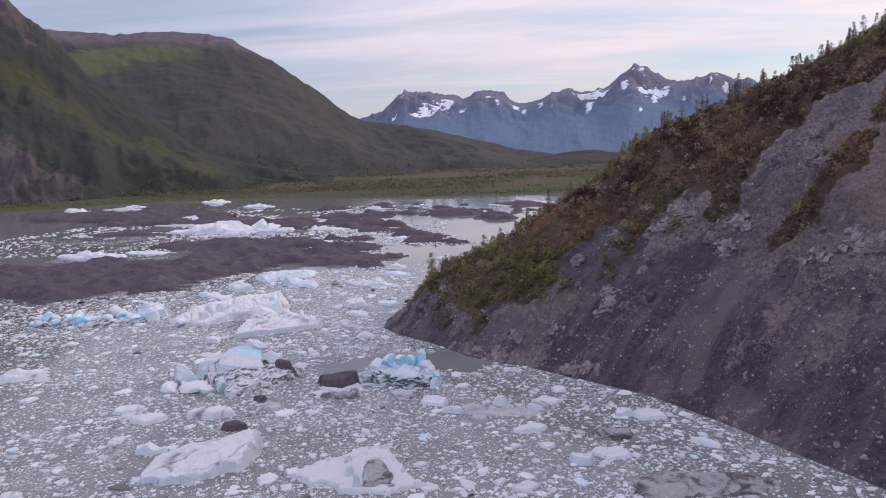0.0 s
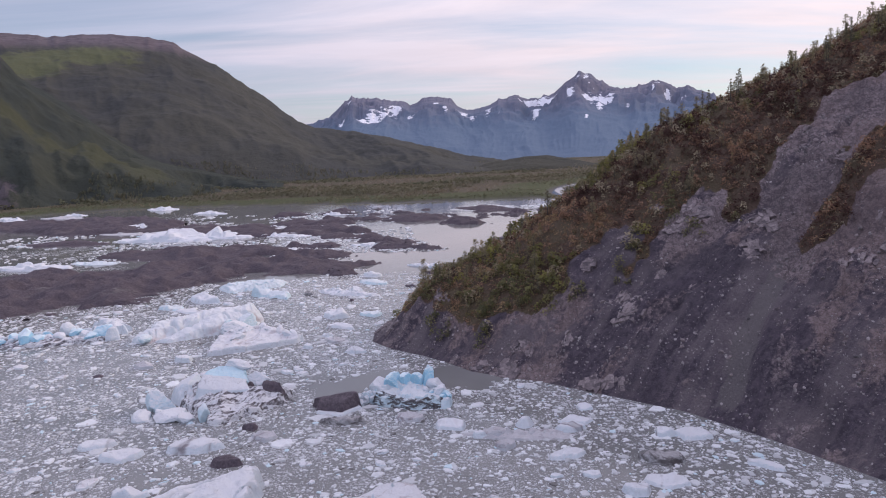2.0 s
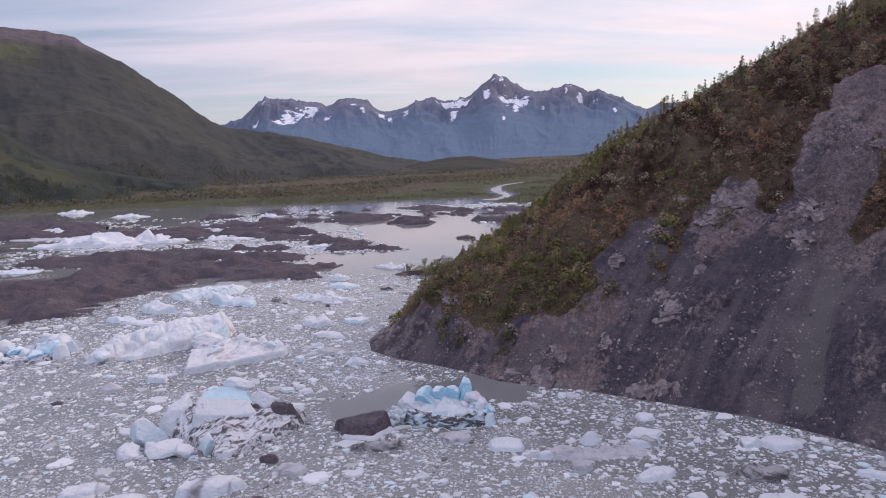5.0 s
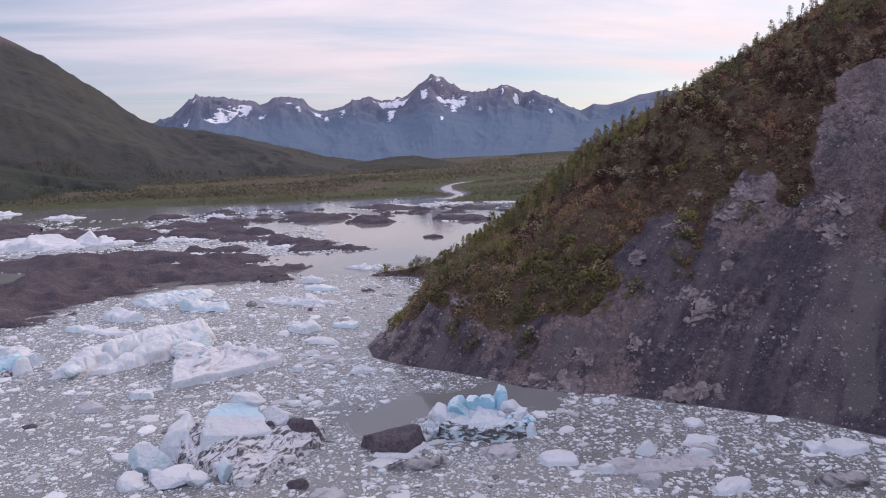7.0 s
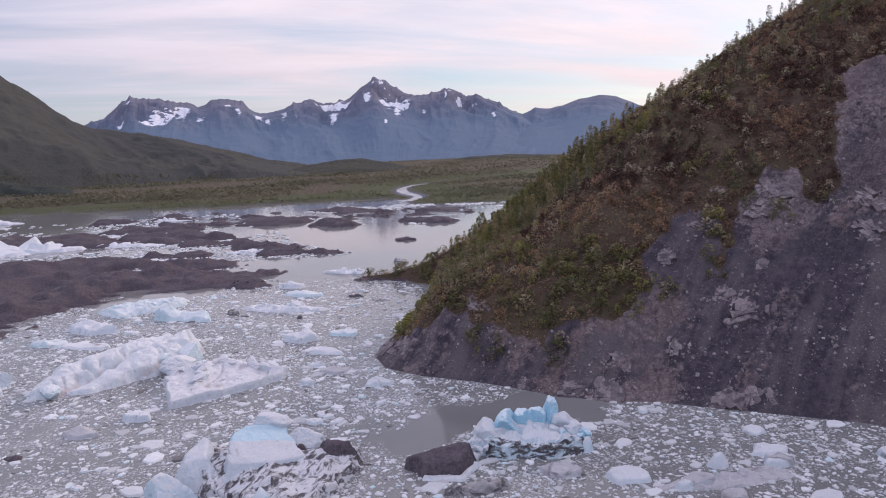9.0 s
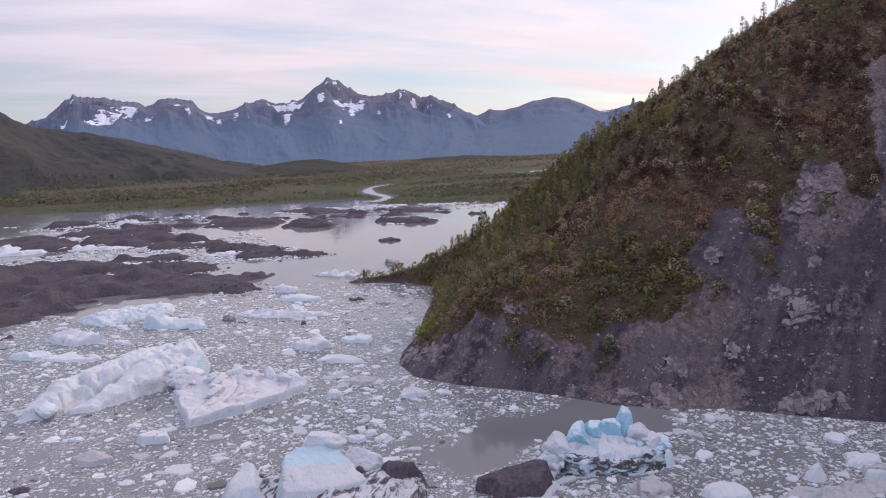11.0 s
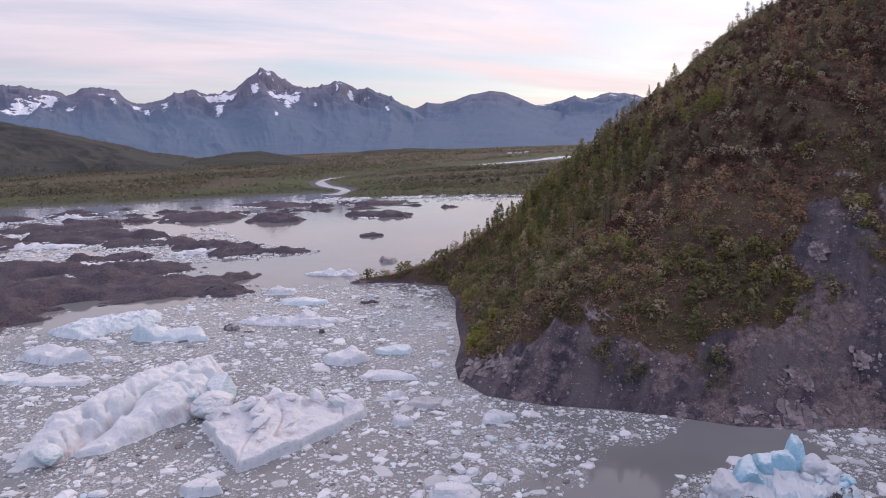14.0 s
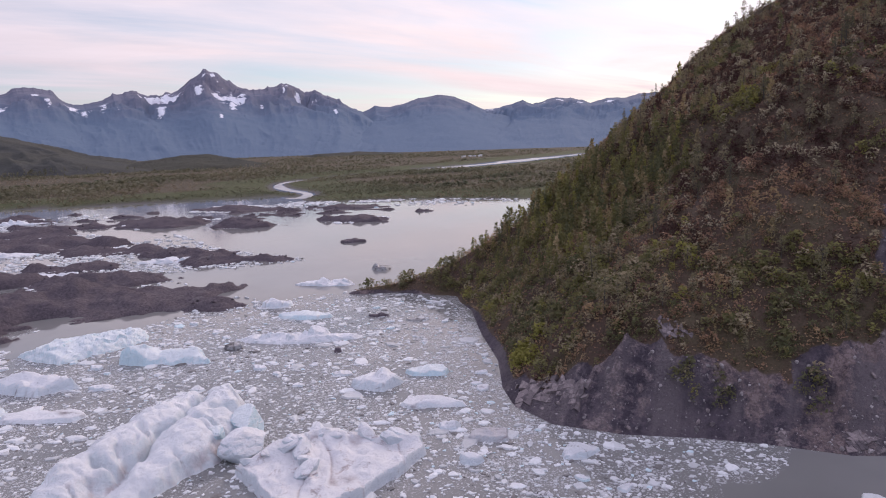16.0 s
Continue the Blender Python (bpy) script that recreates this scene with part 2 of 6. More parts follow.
def make_brash(name="brash_ice_bits"):
    n = Nodes(name)
    r = n.island()
    c = n.mix(n.math("POWER", r, 0.8), (0.42, 0.423, 0.438), (0.77, 0.777, 0.80))
    c = n.mix(n.math("GREATER_THAN", r, 0.965), c, (0.14, 0.13, 0.13))
    c = n.mix(n.math("LESS_THAN", r, 0.03), c, (0.56, 0.68, 0.74))
    g = n.noise(2.4, 6.0, 0.7)
    c = n.mix(n.math("MULTIPLY", n.ramp(g, 0.5, 0.75), 0.4), c, (0.30, 0.29, 0.295))
    return n.done(c, 0.5, g, 0.12, 0.4)


def make_debris(name="rubble_on_ice", k=1.0):
    n = Nodes(name)
    a = n.noise(0.18, 7.0, 0.65)
    b = n.noise(1.5, 6.0, 0.7)
    c = n.mix(n.ramp(b, 0.3, 0.7), tuple(k * v for v in (0.057, 0.047, 0.056)), tuple(k * v for v in (0.113, 0.092, 0.106)))
    c = n.mix(n.math("MULTIPLY", n.ramp(a, 0.5, 0.72), 0.55), c, (0.120, 0.096, 0.106))
    pale = n.math("MULTIPLY", n.ramp(n.noise(0.09, 5.0, 0.6, (0.4, 1.6, 1.0), -20), 0.62, 0.74), 0.55)
    c = n.mix(pale, c, (0.23, 0.215, 0.215))
    return n.done(c, 0.92, n.math("ADD", a, b), 0.5, 0.2)


def make_plain():
    """Valley floor: grassy flats near the lake, brush and bog further off, gravel by the water."""
    n = Nodes("valley_floor")
    patch = n.math("ADD", n.math("MULTIPLY", n.noise(0.006, 6.0, 0.6, (1.0, 2.2, 1.0), -18), 0.7), n.math("MULTIPLY", n.attr("shore"), 0.30))
    tuft = n.noise(0.09, 6.0, 0.7)
    grass = n.mix(n.ramp(tuft, 0.3, 0.7), (0.062, 0.070, 0.036), (0.088, 0.094, 0.046))
    brush = n.mix(n.ramp(tuft, 0.3, 0.7), (0.078, 0.067, 0.048), (0.112, 0.092, 0.066))
    c = n.mix(n.ramp(patch, 0.42, 0.58), brush, grass)
    gravel = n.mix(tuft, (0.080, 0.074, 0.075), (0.125, 0.116, 0.114))
    c = n.mix(n.attr("gravel"), c, gravel)
    return n.done(c, 0.95, tuft, 1.5, 0.15)


def make_slope(name, low, high, rock, rock_z, spread, scale=0.004, meadow=(0.1, 0.1, 0.05)):
    """A big mountainside: woods and grass below, bare rock above."""
    n = Nodes(name)
    big = n.noise(scale, 7.0, 0.62)
    mid = n.noise(scale * 8, 7.0, 0.68)
    veg = n.mix(n.ramp(big, 0.42, 0.58), low, high)
    veg = n.mix(n.math("MULTIPLY", n.ramp(mid, 0.45, 0.75), 0.6), veg, tuple(v * 0.55 for v in low))
    veg = n.mix(n.ramp(n.math("ADD", n.attr("patch"), n.math("MULTIPLY", n.math("SUBTRACT", mid, 0.5), 1.1)), 0.35, 0.75), veg, meadow)
    height = n.math("ADD", n.axis(2), n.math("MULTIPLY", n.math("SUBTRACT", mid, 0.5), spread * 1.6))
    height = n.math("ADD", height, n.math("MULTIPLY", n.math("SUBTRACT", 0.72, n.steep()), spread * 1.6))
    stone = n.mix(n.ramp(mid, 0.3, 0.7), rock, tuple(v * 0.62 for v in rock))
    bluff = n.ramp(n.math("ADD", n.attr("cliff"), n.math("MULTIPLY", n.math("SUBTRACT", n.noise(scale * 14, 6.0, 0.7), 0.5), 1.6)), 0.35, 0.75)
    c = n.mix(n.math("MAXIMUM", bluff, n.ramp(height, rock_z - spread * 0.5, rock_z + spread * 0.5)), veg, stone)
    return n.done(c, 0.95, n.math("ADD", big, mid), 6.0, 0.1)


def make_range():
    """Far range: woods below, rock above, both tinted blue-grey by painted distance haze; old snow in the hollows."""
    n = Nodes("far_hazed_range")
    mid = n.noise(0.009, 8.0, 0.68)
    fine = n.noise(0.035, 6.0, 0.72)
    # the blue in rock and wood is air haze put into the base colour
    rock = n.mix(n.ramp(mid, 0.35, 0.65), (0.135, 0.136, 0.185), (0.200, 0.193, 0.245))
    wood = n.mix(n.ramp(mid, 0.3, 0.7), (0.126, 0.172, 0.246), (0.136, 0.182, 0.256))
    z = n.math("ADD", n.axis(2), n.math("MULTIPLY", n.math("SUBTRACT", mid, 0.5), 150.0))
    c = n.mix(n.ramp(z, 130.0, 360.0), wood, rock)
    speck = n.ramp(n.math("ADD", n.noise(0.017, 5.0, 0.6, (1.0, 1.0, 0.6), 0, 0, 300.0), n.math("MULTIPLY", n.math("SUBTRACT", n.attr("hollow"), 0.5), 0.30)), 0.665, 0.69)
    snow = n.math("MULTIPLY", speck, n.ramp(z, 235.0, 300.0))
    gap = n.noise(0.030, 7.0, 0.70, (1.0, 1.0, 2.2), 20)
    field = n.math("ADD", n.math("MULTIPLY", n.attr("patch"), 0.85), n.math("MULTIPLY", n.math("SUBTRACT", gap, 0.5), 2.4))
    field = n.ramp(n.math("ADD", field, n.math("MULTIPLY", n.math("SUBTRACT", n.attr("hollow"), 0.5), 0.7)), 0.34, 0.42)
    field = n.math("MULTIPLY", field, n.ramp(n.attr("patch"), 0.03, 0.20))
    c = n.mix(n.math("MAXIMUM", snow, field), c, (0.80, 0.80, 0.86))
    return n.done(c, 0.95, n.math("ADD", mid, fine), 4.0, 0.05)


def leafy(n, c):
    """Leaves also pass light on to their far side."""
    mat_ = n.done(c, 0.75, None, 0.1, 0.2)
    thin = n.t.nodes.new("ShaderNodeBsdfTranslucent")
    n.t.links.new(c, thin.inputs["Color"])
    both = n.t.nodes.new("ShaderNodeMixShader")
    both.inputs[0].default_value = 0.40
    n.t.links.new(n.b.outputs[0], both.inputs[1])
    n.t.links.new(thin.outputs[0], both.inputs[2])
    n.t.links.new(both.outputs[0], n.t.nodes["Material Output"].inputs["Surface"])
    return mat_


def make_leaf(name, dark, mid, light):
    """Leaves whose tone goes from bush to bush and a little from leaf to leaf."""
    n = Nodes(name)
    t = n.attr("tone")
    c = n.mix(n.ramp(t, 0.0, 0.5), dark, mid)
    c = n.mix(n.ramp(t, 0.5, 1.0), c, light)
    c = n.mix(n.math("MULTIPLY", n.island(), 0.5), c, n.mix(0.5, c, (0.03, 0.03, 0.016)))
    return leafy(n, c)


def make_crown(name, a, b):
    n = Nodes(name)
    c = n.mix(n.rand(), a, b)
    c = n.mix(n.math("MULTIPLY", n.island(), 0.6), c, tuple(v * 0.45 for v in a))
    return leafy(n, c)


def make_bark():
    n = Nodes("grey_bark")
    g = n.noise(6.0, 5.0, 0.7, (1, 1, 0.2))
    return n.done(n.mix(g, (0.05, 0.043, 0.038), (0.16, 0.145, 0.13)), 0.9, g, 0.05)


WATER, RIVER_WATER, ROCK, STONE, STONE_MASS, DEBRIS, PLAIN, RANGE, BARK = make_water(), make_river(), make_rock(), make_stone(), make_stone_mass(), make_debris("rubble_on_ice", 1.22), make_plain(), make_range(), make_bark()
BRASH = make_brash()
RUBBLE = make_debris("loose_rubble_on_berg", 1.45)
ICE_WHITE = make_ice("white_glacier_ice", (0.71, 0.71, 0.745), (0.60, 0.655, 0.71), (0.14, 0.122, 0.132), 0.10)
ICE_DIRTY = make_ice("grit_streaked_ice", (0.69, 0.68, 0.71), (0.64, 0.65, 0.68), (0.065, 0.054, 0.060), 0.262, 0.75, 0.0, (0.75, 1.5, 1.2), -36)
ICE_CAP = make_ice("smooth_blue_ice_face", (0.52, 0.695, 0.785), (0.45, 0.65, 0.76), (0.4, 0.4, 0.4), -0.1)
ICE_AZURE = make_ice("bright_azure_ice", (0.68, 0.80, 0.86), (0.34, 0.62, 0.78), (0.1, 0.1, 0.1), 0.05)
ICE_BAND = make_ice("grit_banded_blue_ice", (0.64, 0.70, 0.74), (0.52, 0.65, 0.72), (0.045, 0.04, 0.045), 0.30, 0.55)
ICE_DULL = make_ice("dull_sunken_ice", (0.50, 0.48, 0.505), (0.44, 0.455, 0.49), (0.20, 0.175, 0.185), 0.16, 0.4)
ICE_DEEP = make_ice("white_ice_with_blue_foot", (0.72, 0.73, 0.76), (0.56, 0.69, 0.77), (0.3, 0.28, 0.28), 0.05)
ICE_ROSE = make_ice("rose_grey_old_ice", (0.69, 0.68, 0.71), (0.58, 0.62, 0.665), (0.30, 0.26, 0.27), 0.16, 0.4)
ICE_FLUTED = make_ice("fluted_white_ice", (0.72, 0.725, 0.755), (0.63, 0.68, 0.725), (0.30, 0.255, 0.27), 0.07, 0.3)
ICE_PALE = make_ice("pale_blue_old_ice", (0.69, 0.735, 0.77), (0.52, 0.665, 0.735), (0.3, 0.28, 0.28), 0.05)
ICE_GREY = make_ice("dark_grit_ice", (0.36, 0.34, 0.35), (0.30, 0.30, 0.31), (0.055, 0.048, 0.05), 0.26, 0.3)
MESA = make_slope("green_mesa_slope", (0.063, 0.064, 0.062), (0.074, 0.073, 0.064), (0.165, 0.136, 0.152), 352, 44, 0.004, (0.108, 0.114, 0.066))
SPUR = make_slope("dark_spur_slope", (0.046, 0.053, 0.048), (0.058, 0.063, 0.050), (0.130, 0.110, 0.120), 300, 120, 0.006, (0.068, 0.071, 0.045))
KNOLL = make_slope("wooded_knoll", (0.056, 0.057, 0.050), (0.070, 0.068, 0.055), (0.1, 0.1, 0.1), 900, 50)
BUSH = make_leaf("heath_shrub_leaves", (0.450, 0.325, 0.185), (0.420, 0.255, 0.172), (0.085, 0.043, 0.041))
GREEN = make_leaf("green_alder_leaves", (0.155, 0.155, 0.082), (0.245, 0.228, 0.100), (0.340, 0.315, 0.090))
WILLOW = make_leaf("pale_willow_twigs", (0.320, 0.265, 0.165), (0.420, 0.350, 0.235), (0.500, 0.430, 0.310))
SAPLING = make_leaf("tan_sapling_leaves", (0.280, 0.225, 0.120), (0.370, 0.285, 0.158), (0.450, 0.355, 0.215))
WOODS = make_leaf("far_wood_leaves", (0.150, 0.158, 0.104), (0.225, 0.208, 0.142), (0.330, 0.262, 0.195))
CROWN_GREEN = make_crown("spruce_needles", (0.185, 0.170, 0.112), (0.250, 0.222, 0.148))
CROWN_OLIVE = make_crown("turning_cottonwood_leaves", (0.290, 0.258, 0.155), (0.390, 0.330, 0.215))


# ---------------------------------------------------------------- shapes
rng = np.random.default_rng(7)
TABLE = rng.random(65536)


def vnoise(x, y, s=0):
    """Smooth value noise in -1..1 on arrays."""
    xi, yi = np.floor(x).astype(np.int64), np.floor(y).astype(np.int64)
    u, v = x - xi, y - yi
    u, v = u * u * u * (u * (6 * u - 15) + 10), v * v * v * (v * (6 * v - 15) + 10)

    def h(a, b):
        return TABLE[(a * 7919 + b * 104729 + s * 31337 + ((a * b) ^ (a * 13))) & 65535]

    top = h(xi, yi) * (1 - u) + h(xi + 1, yi) * u
    low = h(xi, yi + 1) * (1 - u) + h(xi + 1, yi + 1) * u
    return 2 * (top * (1 - v) + low * v) - 1


def fbm(x, y, octaves=5, s=0, gain=0.5):
    total, a = np.zeros(np.broadcast(x, y).shape), 1.0
    for i in range(octaves):
        total = total + a * vnoise(x * 2.03 ** i + 17.3 * i, y * 2.03 ** i - 9.1 * i, s + i)
        a *= gain
    return total


def ridged(x, y, octaves=4, s=0):
    total, a = np.zeros(np.broadcast(x, y).shape), 1.0
    for i in range(octaves):
        total = total + a * (1 - 2 * np.abs(vnoise(x * 2.1 ** i + 5.7 * i, y * 2.1 ** i + 3.3 * i, s + i)))
        a *= 0.5
    return total


def to_line(x, y, line):
    """Distance to a polyline."""
    best = np.full(np.shape(x), 1e9)
    for (ax, ay), (bx, by) in zip(line[:-1], line[1:]):
        dx, dy = bx - ax, by - ay
        t = np.clip(((x - ax) * dx + (y - ay) * dy) / (dx * dx + dy * dy), 0, 1)
        best = np.minimum(best, np.hypot(x - ax - t * dx, y - ay - t * dy))
    return best


def inside(x, y, ring):
    hit = np.zeros(np.shape(x), bool)
    for (ax, ay), (bx, by) in zip(ring, ring[1:] + ring[:1]):
        if ay == by:
            continue
        hit ^= ((ay > y) != (by > y)) & (x < (bx - ax) * (y - ay) / (by - ay) + ax)
    return hit


def signed(x, y, ring):
    """Distance to a closed outline, positive within."""
    d = to_line(x, y, ring + ring[:1])
    return np.where(inside(x, y, ring), d, -d)


def smooth(a, lo, hi):
    t = np.clip((a - lo) / (hi - lo), 0, 1)
    return t * t * (3 - 2 * t)


def mesh_from(name, verts, faces, material, attrs=None, flat=False):
    """A mesh from arrays: faces is one array (all of one size) or a list of such arrays."""
    me = bpy.data.meshes.new(name)
    faces = faces if isinstance(faces, list) else [faces]
    loops = np.concatenate([f.ravel() for f in faces]).astype(np.int32)
    sizes = np.concatenate([np.full(len(f), f.shape[1]) for f in faces]).astype(np.int32)
    me.vertices.add(len(verts))
    me.vertices.foreach_set("co", np.asarray(verts, np.float32).ravel())
    me.loops.add(len(loops))
    me.loops.foreach_set("vertex_index", loops)
    me.polygons.add(len(sizes))
    me.polygons.foreach_set("loop_start", np.concatenate([[0], np.cumsum(sizes)[:-1]]).astype(np.int32))
    me.polygons.foreach_set("use_smooth", np.full(len(sizes), not flat))
    for key, values in (attrs or {}).items():
        me.attributes.new(key, "FLOAT", "POINT").data.foreach_set("value", np.asarray(values, np.float32).ravel())
    me.materials.append(material)
    me.update(calc_edges=True)
    return me


def grid(name, X, Y, Z, material, keep=None, attrs=None, flat=False):
    """A mesh over 2D arrays of points; keep: which points matter."""
    r, c = X.shape
    idx = np.arange(r * c).reshape(r, c)
    quads = np.stack([idx[:-1, :-1], idx[:-1, 1:], idx[1:, 1:], idx[1:, :-1]], -1).reshape(-1, 4)
    verts = np.stack([X, Y, Z], -1).reshape(-1, 3)
    attrs = {k: np.asarray(v).reshape(-1) for k, v in (attrs or {}).items()}
    if keep is not None:
        quads = quads[keep.reshape(-1)[quads].any(1)]
        used = np.unique(quads)
        back = np.zeros(r * c, np.int64)
        back[used] = np.arange(len(used))
        verts, quads = verts[used], back[quads]
        attrs = {k: v[used] for k, v in attrs.items()}
    a, b, d = verts[quads[0, 0]], verts[quads[0, 1]], verts[quads[0, 3]]
    if np.cross(b - a, d - a)[2] < 0:
        quads = quads[:, ::-1]
    return mesh_from(name, verts, quads, material, attrs, flat)


def part(name, me, parent, label=""):
    ob = new(name, me)
    ob.parent = parent
    return tagged(ob, label)


# ---------------------------------------------------------------- land and water
FRONT = [(170, -110), (112, 15), (77, 66), (59, 91), (52.2, 104), (46, 117), (38, 130.7), (28, 140.5), (17.3, 151), (9.5, 156.5), (3.9, 161),
         (-1, 169), (-6, 175.5), (-13, 182.5), (-18, 191), (-17.5, 200), (-14, 207), (-6, 218), (3, 235), (13, 253), (17, 267), (13, 277), (8, 282), (1, 287)]
HEAD = FRONT + [(5, 294), (20, 300), (60, 335), (110, 385), (420, 690), (700, 300), (700, -110)]
BARE = [(-18, 199), (-9, 194), (-3.4, 185.5), (0.5, 181), (2, 175.5), (5.7, 167.5), (8.6, 170), (15.7, 169), (21, 167), (25, 167), (27, 172), (33, 173), (44, 176.5), (45, 170), (39, 162),
        (42, 162.5), (51, 167.5), (59, 170.5), (62, 161), (66, 163), (71, 167), (80, 170), (90, 180), (97, 186), (111, 187), (140, 190), (200, 190)]
SPIT = [(1.5, 288.5, 1.2), (12, 284.5, 2.4), (24, 276.5, 7.0), (40, 264, 18)]
CHUTE = [(112, 184), (95, 166), (80, 154), (64, 143), (52, 135), (45, 127)]
LAKE = [(-520, 690), (-440, 738), (-370, 790), (-250, 803), (-110, 742), (0, 696), (85, 676), (128, 668), (140, 640), (131, 585), (166, 558), (186, 546), (222, 497), (300, 430),
        (330, 330), (300, 100), (260, -600), (-900, -700), (-900, 300)]
RIVER = [(120, 612), (146, 640), (156, 672), (158, 715), (168, 760), (182, 800), (196, 830), (230, 865), (330, 915), (430, 950), (492, 973), (574, 1008), (632, 1025), (780, 1112), (975, 1210), (1500, 1480)]
SIDE = [(200, 528), (246, 552), (300, 585), (347, 615), (420, 640), (520, 690)]


CRAG = [(64, 122), (71, 132), (78, 136), (92, 148)]


def crag_near(X, Y):
    return smooth(to_line(X, Y, CRAG) + 3.0 * fbm(X / 6, Y / 6, 4, 88), 14, 4)


def back_height(X, Y):
    """The plane that falls away behind the crest."""
    return np.interp(X, (-40, 43, 100, 147, 200, 320, 700), (-16, 32, 67, 96, 118, 154, 210)) - 0.72 * (Y - 247)


def worley(x, y, s=0):
    """Random height per cell, and the distance to the nearest cell's centre."""
    xi, yi = np.floor(x), np.floor(y)
    best, level = np.full(x.shape, 9.0), np.zeros(x.shape)
    for i in (-1, 0, 1):
        for j in (-1, 0, 1):
            a, b = (xi + i).astype(np.int64), (yi + j).astype(np.int64)
            key = (a * 7919 + b * 104729 + s * 31337 + ((a * b) ^ (a * 13)))
            px_, py_ = xi + i + 0.15 + 0.7 * TABLE[key & 65535], yi + j + 0.15 + 0.7 * TABLE[(key + 4099) & 65535]
            dd = np.hypot(x - px_, y - py_)
            level = np.where(dd < best, TABLE[(key + 911) & 65535], level)
            best = np.minimum(best, dd)
    return level, best


def head_height(X, Y):
    """The steep headland: height, how bare it is, how rocky, and the distance from its shore."""
    d = to_line(X, Y, FRONT)
    d = np.where(inside(X, Y, HEAD), d, -d)
    wob = d + 2.2 * fbm(X / 16, Y / 16, 3, 3) * np.clip(d / 8, 0, 1)
    face = np.interp(wob, (-12, 0, 3, 14, 24, 44, 55, 100, 126, 160, 320), (-8, 0, 2.2, 14.0, 20.8, 35, 43.5, 65, 76, 98, 200))
    back = back_height(X, Y) + 2.0 * fbm(X / 30, Y / 30, 3, 8)
    face = face * (1 - 0.13 * smooth(Y, 182, 200) * smooth(X, 62, 42))
    k = 5.0
    z = -k * np.log(np.exp(-np.clip(face, -60, 300) / k) + np.exp(-np.clip(back, -60, 300) / k))
    for (ax, ay, ah), (bx, by, bh) in zip(SPIT[:-1], SPIT[1:]):
        dx, dy = bx - ax, by - ay
        t = np.clip(((X - ax) * dx + (Y - ay) * dy) / (dx * dx + dy * dy), 0, 1)
        off = np.hypot(X - ax - t * dx, Y - ay - t * dy)
        z = np.maximum(z, ah + (bh - ah) * t + 0.5 - np.sqrt((0.85 * off) ** 2 + 1.2))
    edge = to_line(X, Y, BARE)
    south = inside(X, Y, BARE + [(200, -200), (-200, -200), (-200, 199)])
    bare = np.where(south, edge, -edge) + 2.2 * fbm(X / 8, Y / 8, 4, 21)
    # heath runs down the upper face in a tongue, and thins out along a stony chute
    tongue = to_line(X, Y, [(112, 176), (98, 161), (81.5, 150), (68.6, 141.6)])
    bare = np.minimum(bare, (tongue - 3.4 + 2.5 * fbm(X / 6, Y / 6, 3, 25)) * 1.2)
    bare = np.maximum(bare, np.where(Y > 205, 1.7, 3.2) - wob)
    mask = smooth(bare, -1.2, 1.2)
    # gullies run straight down the face
    along = (-0.66 * X + 0.75 * Y) + 0.30 * d + 4.0 * fbm(X / 22, Y / 22, 3, 44)
    gully = ridged(along / 19, d / 44, 4, 40) * (0.6 + 0.6 * fbm(X / 30, Y / 30, 2, 46))
    crag = ridged(along / 8 + d / 20, d / 10, 4, 50)
    rough = fbm(X / 4.2, Y / 4.2, 5, 60)
    grow = np.clip(d / 9, 0, 1)
    z = z + mask * grow * (0.95 * gully + 0.5 * crag + 0.55 * rough) + (1 - mask) * grow * (0.7 * fbm(X / 6, Y / 6, 3, 70))
    outcrop = 0.5 + 0.42 * fbm(along / 9, d / 14, 4, 80) + 0.11 * crag
    high = smooth(d, 8, 28) * smooth(X, 20, 52)
    outcrop = outcrop - 0.27 + 0.68 * high * smooth(d + 0.25 * X, 30, 52)
    outcrop = np.maximum(outcrop, 0.60 * crag_near(X, Y) * (1 + 0.35 * fbm(along / 5, d / 8, 3, 89)))
    # the outcrops are stacks of jointed blocks
    block, mid_ = worley(along / 3.4 + 0.3 * fbm(X / 5, Y / 5, 2, 85), d / 4.6, 3)
    small, _ = worley(along / 1.5, d / 1.9, 4)
    leaf_, _ = worley((along + 0.45 * d) / 1.25 + 0.2 * fbm(X / 3, Y / 3, 2, 86), (d - 0.3 * along) / 4.2, 5)
    step = (block - 0.45) * 2.1 + (small - 0.5) * 0.6 + (leaf_ - 0.5) * 1.1 - 0.4 * mid_ ** 2
    z = z + mask * grow * smooth(outcrop, 0.36, 0.58) * step
    chute = to_line(X, Y, CHUTE)
    z = z - 1.6 * np.exp(-(chute / 3.2) ** 2) * grow
    return z, mask, outcrop, d


xs = np.concatenate([np.arange(-30, 100, 0.55), np.arange(100, 160, 1.1), np.arange(160, 420, 6.0)])
ys = np.concatenate([np.arange(-110, 60, 4.0), np.arange(60, 205, 0.55), np.arange(205, 300, 0.8), np.arange(300, 700, 6.0)])
GX, GY = np.meshgrid(xs, ys)
GZ, GB, GO, GD = head_height(GX, GY)
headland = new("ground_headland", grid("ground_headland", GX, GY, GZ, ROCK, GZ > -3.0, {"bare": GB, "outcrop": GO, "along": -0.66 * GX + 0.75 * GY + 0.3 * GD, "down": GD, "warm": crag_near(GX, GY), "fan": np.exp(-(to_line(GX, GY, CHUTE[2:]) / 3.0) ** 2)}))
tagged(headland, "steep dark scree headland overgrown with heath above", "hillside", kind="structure")


